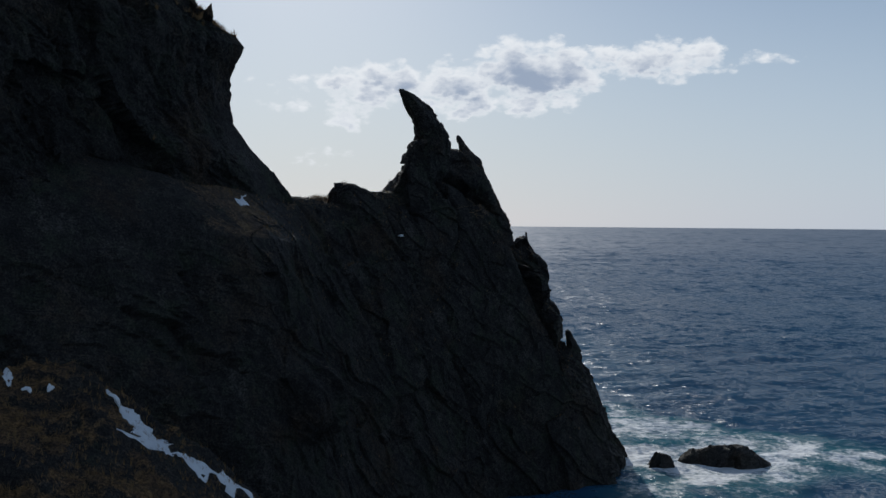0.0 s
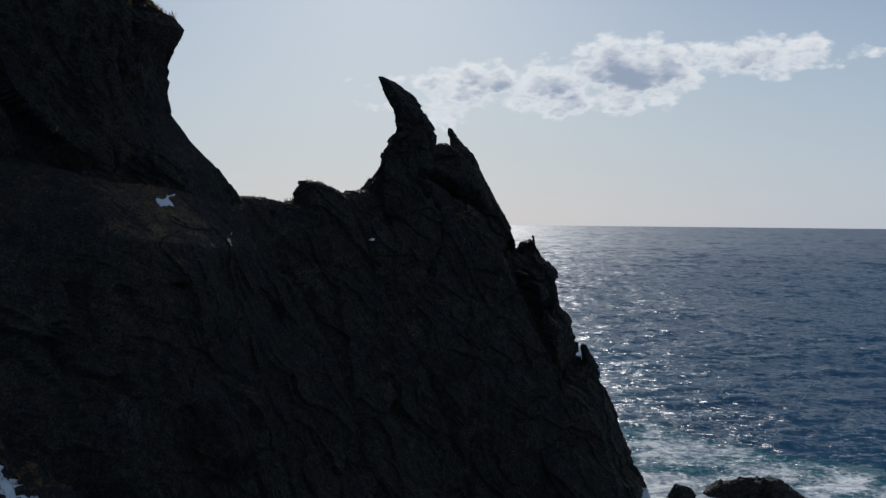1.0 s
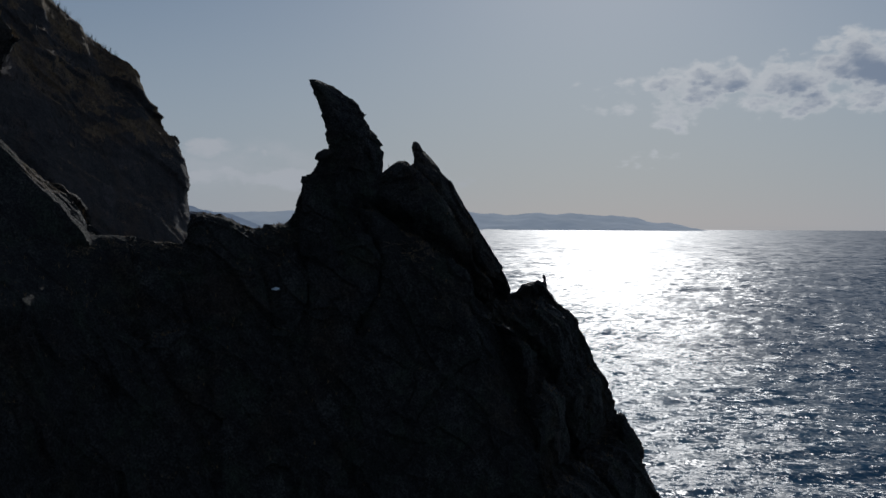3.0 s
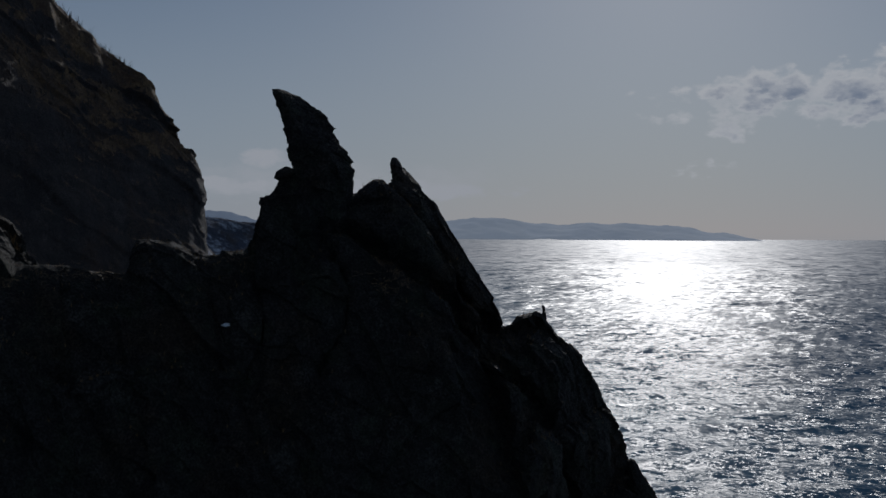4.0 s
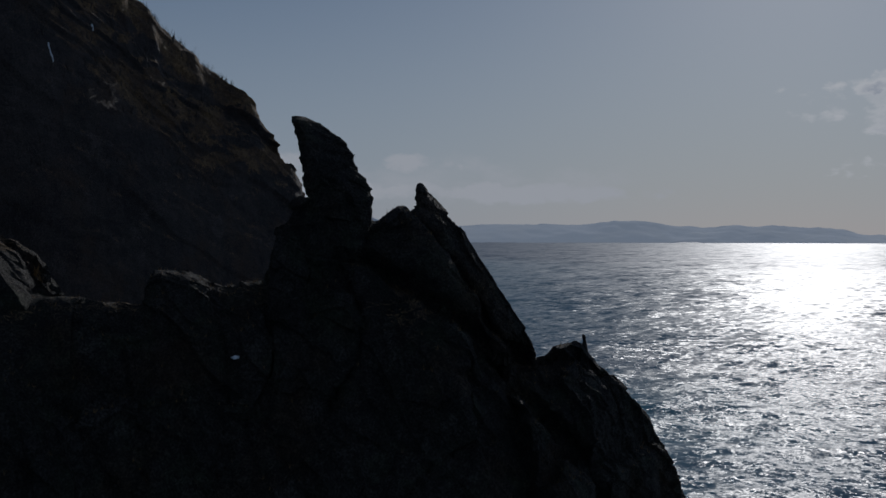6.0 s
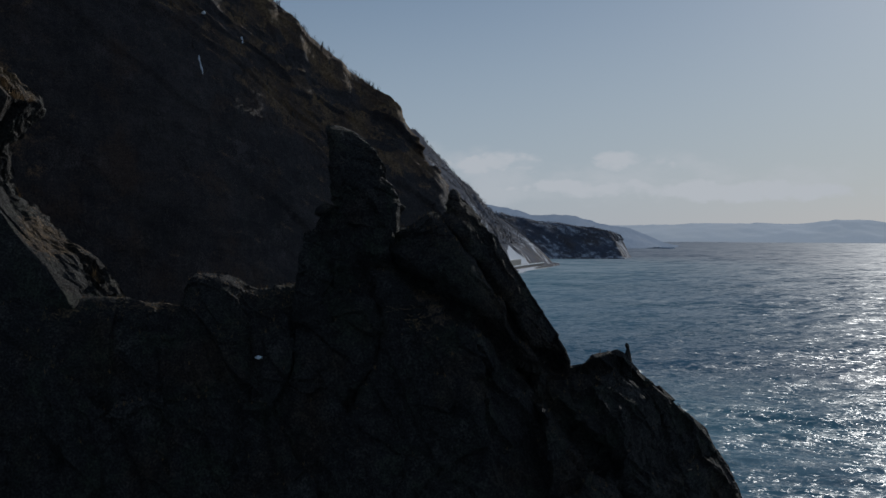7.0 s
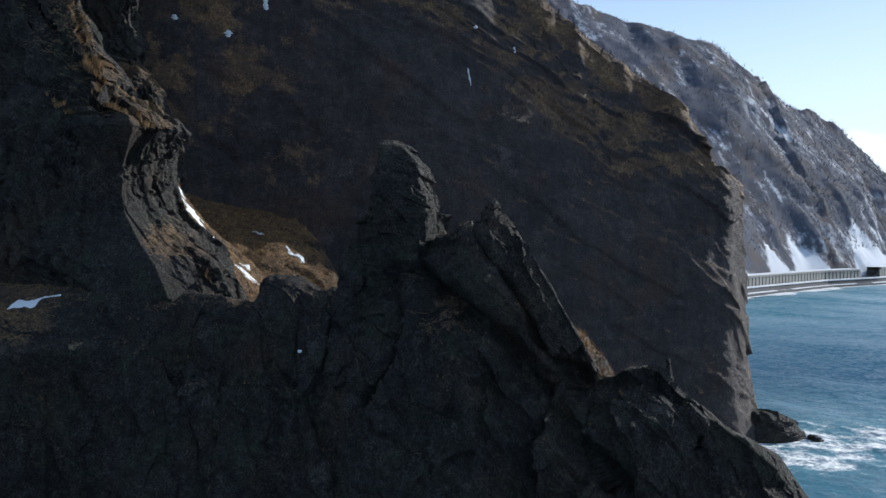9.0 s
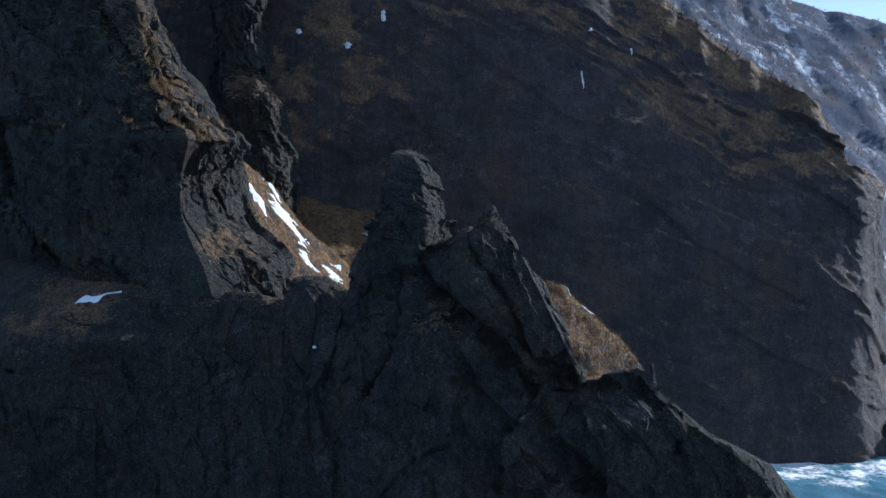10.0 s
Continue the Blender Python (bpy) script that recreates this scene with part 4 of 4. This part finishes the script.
def snow_patch(line, width, names, seed, label, thick=0.14):
    """A ragged tongue of snow laid on the ground along a line of (x, y)."""
    k = np.array(line, dtype=float)
    seg = np.hypot(*np.diff(k, axis=0).T)
    s = np.concatenate([[0], np.cumsum(seg)])
    n = max(10, int(s[-1] / 0.16))
    q = np.linspace(0, s[-1], n)
    x, y = np.interp(q, s, k[:, 0]), np.interp(q, s, k[:, 1])
    tx, ty = np.gradient(x), np.gradient(y)
    ln = np.hypot(tx, ty) + 1e-9
    ends = np.sin(np.linspace(0.06, math.pi - 0.06, n)) ** 0.45
    rag = [np.clip(0.62 + 0.75 * fbm(np.stack([q / 0.9, 0 * q + 3 * side, 0 * q + seed], axis=1), 4, 0.6, seed), 0.08, 1.4) * ends * width for side in (0, 1)]
    cols = np.linspace(-1, 1, 13)
    pts = np.zeros((n, len(cols), 3))
    for i in range(n):
        for j, c in enumerate(cols):
            r = rag[0][i] * c if c < 0 else rag[1][i] * c
            px, py = x[i] - ty[i] / ln[i] * r, y[i] + tx[i] / ln[i] * r
            z, nor = drop(names, px, py)
            lift = thick * (1 - abs(c) ** 3) - 0.05
            pts[i, j] = (px + nor.x * lift, py + nor.y * lift, z + max(nor.z, 0.3) * lift)
    return thing("snow_patch", grid_mesh("snow", pts, SNOW), label, "snow", group="snow patches")


SPUR_SNOW = [(-22.9, 69.6), (-21.7, 68.9), (-20.6, 68.6), (-19.6, 68.2), (-18.5, 67.7), (-17.4, 67.8), (-16.1, 68.4), (-14.8, 69.1), (-13.2, 70.0)]
snow_patch(SPUR_SNOW, 1.15, ["grassy_spur"], 1, "long streak of old snow down a grassy spur")
for line, w, names, seed, label in (
        ([(-17.7, 88.4), (-18.0, 89.6), (-18.25, 91.0), (-18.2, 92.4)], 0.55, ["sea_ridge"], 2, "small snow patch on a grassy ledge"),
        ([(-53.2, 103.2), (-51.1, 104.8), (-48.6, 106.8)], 1.5, ["gully_slope"], 4, "sunlit snow in the gully"),
        ([(-61.0, 106.8), (-59.8, 108.0), (-58.2, 109.4)], 0.7, ["gully_slope"], 14, "thin line of snow along the gully's edge"),
        ([(-58.0, 108.2), (-55.5, 109.6), (-53.4, 111.4), (-52.0, 112.0)], 2.8, ["gully_slope"], 5, "sunlit snow in the gully"),
        ([(-51.0, 112.0), (-47.2, 112.0)], 1.4, ["gully_slope"], 6, "small scrap of snow in the gully"),
        ([(-56.4, 115.6), (-57.8, 117.2)], 0.5, ["gully_slope"], 15, "small scrap of snow in the gully"),
        ([(-53.0, 115.2), (-49.6, 116.2)], 2.2, ["gully_slope"], 7, "bright snow at the foot of the gully"),
        ([(-21.2, 66.4), (-20.4, 66.8), (-19.6, 67.2)], 0.35, ["grassy_spur"], 16, "short side streak of snow on the spur"),
        ([(-28.6, 67.3), (-28.0, 66.4)], 0.55, ["grassy_spur"], 17, "small snow patch among dry grass"),
        ([(-92.4, 129.6), (-92.8, 132.0)], 0.9, ["gully_slope"], 18, "shaded snow patch on brown scree"),
        ([(-84.0, 124.0), (-82.5, 125.5)], 0.7, ["gully_slope"], 19, "shaded snow patch on brown scree"),
        ([(-95.0, 121.6), (-94.6, 123.6)], 0.7, ["gully_slope"], 8, "shaded snow patch on brown scree"),
        ([(-78.6, 127.8), (-77.4, 129.2), (-76.6, 130.0)], 1.3, ["gully_slope"], 9, "shaded snow patch on brown scree"),
        ([(-72.0, 127.0), (-71.4, 128.4)], 0.7, ["gully_slope"], 10, "shaded snow patch on brown scree"),
        ([(-27.2, 66.2), (-26.6, 66.4)], 0.4, ["grassy_spur"], 11, "small snow patch among dry grass"),
        ([(-25.7, 67.0), (-25.3, 66.8)], 0.3, ["grassy_spur"], 12, "small snow patch among dry grass"),
        ([(-15.4, 133.4), (-14.6, 134.6)], 0.6, ["grassy_knoll"], 13, "scrap of snow on the grassy knoll"),
        ([(-13.8, 135.0), (-13.2, 136.0)], 0.35, ["grassy_knoll"], 20, "scrap of snow on the grassy knoll")):
    snow_patch(line, w, names, seed, label)


# ---- coast road with its snow gallery below the far hillside ----
def solid_strip(line, lo, hi, inner, outer, mat, name):
    """A long bar along a plan line: between two offsets inland and two heights."""
    k = np.array(line, dtype=float)
    tx, ty = np.gradient(k[:, 0]), np.gradient(k[:, 1])
    ln = np.hypot(tx, ty)
    nx, ny = -ty / ln, tx / ln                 # inland
    rows = []
    for off, z in ((outer, lo), (outer, hi), (inner, hi), (inner, lo), (outer, lo)):
        rows.append(np.stack([k[:, 0] + nx * off, k[:, 1] + ny * off, np.full(len(k), float(z))], axis=1))
    return grid_mesh(name, np.stack(rows), mat, smooth=False)


def plain(name, colour, rough=0.85, spot=0.35, scale=0.6):
    m, net, bsdf = material(name)
    pos = net.place()
    dirt = net.noise(pos, scale, 6.0, 0.65)
    net.put(bsdf, "Base Color", net.mix(dirt, tuple(c * (1 - spot) for c in colour), colour))
    net.put(bsdf, "Roughness", rough)
    return m


CONCRETE = plain("weathered_concrete", (0.32, 0.31, 0.28), scale=0.15)
DARK = plain("shaded_steel", (0.08, 0.085, 0.09))
ASPHALT = plain("asphalt", (0.06, 0.06, 0.065))
SHORE = [(-345, 405), (-376, 469), (-405, 530), (-437, 600), (-458, 670), (-488, 740), (-515, 800), (-545, 862), (-580, 945)]


def shore_line(a, b, step=6.0, out=0.0):
    k = np.array(SHORE, dtype=float)
    s = np.concatenate([[0], np.cumsum(np.hypot(*np.diff(k, axis=0).T))])
    q = np.arange(a, min(b, s[-1]) + 0.1, step)
    x, y = np.interp(q, s, k[:, 0]), np.interp(q, s, k[:, 1])
    tx, ty = np.gradient(x), np.gradient(y)
    ln = np.hypot(tx, ty)
    return np.stack([x - ty / ln * out, y + tx / ln * out], axis=1)


whole = shore_line(0, 590)
road = thing("road", solid_strip(whole, -2, 5.2, 16, 4, ASPHALT, "road"), "coast road on a sea wall below the hillside", "road", "structure")
part("sea_wall", solid_strip(whole, -3, 4.6, 4.0, 2.4, plain("dark_concrete", (0.13, 0.125, 0.12), scale=0.3), "wall"), road, "dark weathered sea wall")
part("snow_ledge", solid_strip(whole, 4.6, 5.4, 4.5, 1.9, SNOW, "ledge"), road, "strip of snow along the sea wall")
part("snow_verge", solid_strip(whole, 4.0, 6.0, 20, 15.5, SNOW, "verge"), road, "bank of ploughed snow")
part("revetment", solid_strip(whole, -3, 1.6, 2.4, -2.5, plain("wet_rubble", (0.1, 0.1, 0.1), scale=0.5), "rubble"), road, "dark rubble at the waterline")


def build_surf():
    """A ragged ribbon of white water along the foot of the sea wall."""
    k = shore_line(0, 590, 2.0)
    tx, ty = np.gradient(k[:, 0]), np.gradient(k[:, 1])
    ln = np.hypot(tx, ty)
    q = np.arange(len(k)) * 2.0
    reach = 5.0 + 5.0 * np.clip(0.3 + 1.4 * fbm(np.stack([q / 14, 0 * q, 0 * q], axis=1), 4, 0.65, 301), 0, 2)
    rows = [np.stack([k[:, 0] + ty / ln * (reach * f - 1), k[:, 1] - tx / ln * (reach * f - 1), 0.9 - 0.75 * f + 0 * q], axis=1) for f in np.linspace(0, 1, 6)]
    return grid_mesh("surf", np.stack(rows), plain("white_water", (0.8, 0.82, 0.83), 0.9, 0.3, 0.4))


thing("surf", build_surf(), "white surf breaking along the foot of the sea wall", "surf", "stuff")


def gallery(a, b, roof_z):
    line = shore_line(a, b, 5.0)
    g = thing("snow_gallery", solid_strip(line, roof_z, roof_z + 1.1, 15, 4.6, CONCRETE, "roof"), "long concrete snow gallery over the coast road", "gallery", group="snow galleries")
    part("back_wall", solid_strip(line, 4.5, roof_z, 15, 14, CONCRETE, "back"), g)
    part("snow_cover", solid_strip(line, roof_z + 1.1, roof_z + 1.4, 15, 6.0, SNOW, "cover"), g, "snow lying on the roof")
    k = line
    tx, ty = np.gradient(k[:, 0]), np.gradient(k[:, 1])
    ln = np.hypot(tx, ty)
    bm = bmesh.new()
    bmesh.ops.create_cube(bm, size=1.0, matrix=Matrix.Diagonal((3.7, 0.8, roof_z - 5.0, 1)))
    post = bpy.data.meshes.new("column")
    bm.to_mesh(post)
    post.materials.append(CONCRETE)
    for (x, y), dx, dy, d in zip(k, tx, ty, ln):
        p = part("column", post, g)
        p.matrix_basis = pose(x - dy / d * 5.4, y + dx / d * 5.4, (roof_z + 5.0) / 2, 0, 0, math.degrees(math.atan2(dy, dx)))
    return g


gallery(0, 268, 10.2)
gallery(300, 395, 10.8)
gallery(420, 500, 9.6)


# ---- bare woods and dry tufts ----
def brush(points, tall, spread, twigs, mat, name, seed, lean=0.25):
    """Many small bare shrubs or tufts in one mesh: each a fan of thin tapering blades."""
    rng = np.random.default_rng(seed)
    p = np.array(points, dtype=float)
    n = len(p)
    base = np.repeat(p, twigs, axis=0)
    a = rng.uniform(0, 2 * math.pi, n * twigs)
    out = rng.uniform(0.1, 1.0, n * twigs) * spread
    h = rng.uniform(0.5, 1.0, n * twigs) * np.repeat(rng.uniform(0.6, 1.25, n), twigs) * tall
    wide = h * rng.uniform(0.03, 0.07, n * twigs)
    across = np.stack([-np.sin(a), np.cos(a), 0 * a], axis=1)
    along = np.stack([np.cos(a), np.sin(a), 0 * a], axis=1)
    foot = base + along * (out * 0.25)[:, None] - np.array([0, 0, 0.1 * tall])
    tip = base + along * (out + lean * h)[:, None] + np.array([0, 0, 1.0]) * h[:, None]
    v = np.stack([foot - across * wide[:, None], foot + across * wide[:, None], tip], axis=1).reshape(-1, 3)
    me = bpy.data.meshes.new(name)
    me.from_pydata(v.tolist(), [], np.arange(len(v)).reshape(-1, 3).tolist())
    me.materials.append(mat)
    return me


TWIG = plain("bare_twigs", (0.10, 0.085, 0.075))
# paler and greyer than TWIG: haze of distance put into the colour
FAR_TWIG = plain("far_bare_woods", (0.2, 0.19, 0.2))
STRAW = plain("dry_straw", (0.36, 0.215, 0.085), spot=0.6, scale=1.2)
rng = np.random.default_rng(5)


def on_ground(names, x0, x1, y0, y1, count, steepest=0.35):
    out = []
    while len(out) < count:
        x, y = rng.uniform(x0, x1), rng.uniform(y0, y1)
        z, nor = drop(names, x, y)
        if nor.z > steepest and z > 3:
            out.append((x, y, z))
        elif rng.uniform() < 0.02:
            count -= 1
    return out


def scrub(me, name, label, category):
    return thing(name, me, label, category, "stuff")


scrub(brush(on_ground(["bluff"], -104, -84, 150, 205, 900, 0.3), 1.5, 0.5, 5, TWIG, "shrubs", 1), "bare_shrubs", "leafless shrubs along the brow of the bluff", "shrubs")
scrub(brush(on_ground(["grassy_spur"], -45, -6, 38, 74, 5000, 0.3), 0.45, 0.22, 6, STRAW, "tufts", 2), "dry_grass", "dry straw-coloured grass on the spur", "grass")
scrub(brush(on_ground(["sea_ridge"], -24, 16, 88, 136, 1400, 0.6), 0.35, 0.18, 5, STRAW, "tufts", 3), "dry_grass", "dry straw-coloured grass on the ridge ledges", "grass")
scrub(brush(on_ground(["buttress"], -34, -15, 84, 106, 2200, 0.35), 0.6, 0.25, 6, STRAW, "tufts", 8), "dry_grass", "tall dry grass along the edge of the buttress", "grass")
scrub(brush(on_ground(["gully_slope"], -98, -30, 98, 135, 9000, 0.4), 0.5, 0.25, 5, STRAW, "tufts", 4), "dry_grass", "dry brown grass in the gully", "grass")
scrub(brush(on_ground(["grassy_knoll"], -24, -2, 122, 148, 7000, 0.4), 0.5, 0.25, 5, STRAW, "tufts", 7), "dry_grass", "dry golden grass on the knoll", "grass")
coast = bpy.data.objects["coast_hill"].data
verts = np.zeros(len(coast.vertices) * 3)
coast.vertices.foreach_get("co", verts)
verts = verts.reshape(-1, 3)
high = verts[(verts[:, 2] > 25) & (verts[:, 1] < 1500)]
pick = high[rng.integers(0, len(high), 26000)] + rng.uniform(-2.5, 2.5, (26000, 3)) * np.array([1, 1, 0])
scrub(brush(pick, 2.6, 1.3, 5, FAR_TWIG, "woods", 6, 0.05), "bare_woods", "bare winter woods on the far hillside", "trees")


# ---- ice and snow caught on the bluff's wall ----
def wall_point(y, z):
    hit, nor, _, _ = GROUND["bluff"].ray_cast(Vector((-20, y, z)), Vector((-1, 0, 0)))
    return hit, nor


def face_point(u, z):
    origin = ridge_point(np.array(u), np.array(40.0), np.array(z))
    hit, nor, _, _ = GROUND["sea_ridge"].ray_cast(Vector(origin), Vector(-RW))
    return hit, nor


def wall_patch(name, y, z, wide, tall, seed, label, category, onto=wall_point):
    """A ragged white patch on the wall, thickest along its middle."""
    rows, cols = 16, 9
    pts = np.zeros((rows, cols, 3))
    for i in range(rows):
        f = i / (rows - 1)
        half = wide / 2 * math.sin(math.pi * (0.06 + 0.88 * f)) ** 0.6 * (0.7 + 0.6 * noise.noise(Vector((f * 4, seed, 0))))
        for j in range(cols):
            c = j / (cols - 1) * 2 - 1
            hit, nor = onto(y + half * c + 0.2 * wide * noise.noise(Vector((f * 3, seed + 5, 0))), z + tall * (0.5 - f))
            pts[i, j] = hit + nor * (0.16 * (1 - c * c) - 0.03)
    return thing(name, grid_mesh(name, pts, SNOW), label, category)


wall_patch("icicle", 163.6, 64.2, 0.55, 3.2, 1, "long white icicle on the dark bluff wall", "ice")
for y, z, wide, tall, seed in ((123.3, 69.6, 1.8, 1.2, 2), (129.5, 75.0, 1.4, 2.0, 3), (115.0, 72.0, 1.6, 0.9, 4), (173.7, 70.0, 0.7, 1.2, 5), (166.0, 73.5, 1.2, 0.5, 6)):
    wall_patch("snow_patch", y, z, wide, tall, seed, "small patch of snow stuck on the bluff wall", "snow")
wall_patch("snow_patch", -4.0, 28.4, 0.8, 0.24, 8, "scrap of snow caught on the ridge face", "snow", face_point)
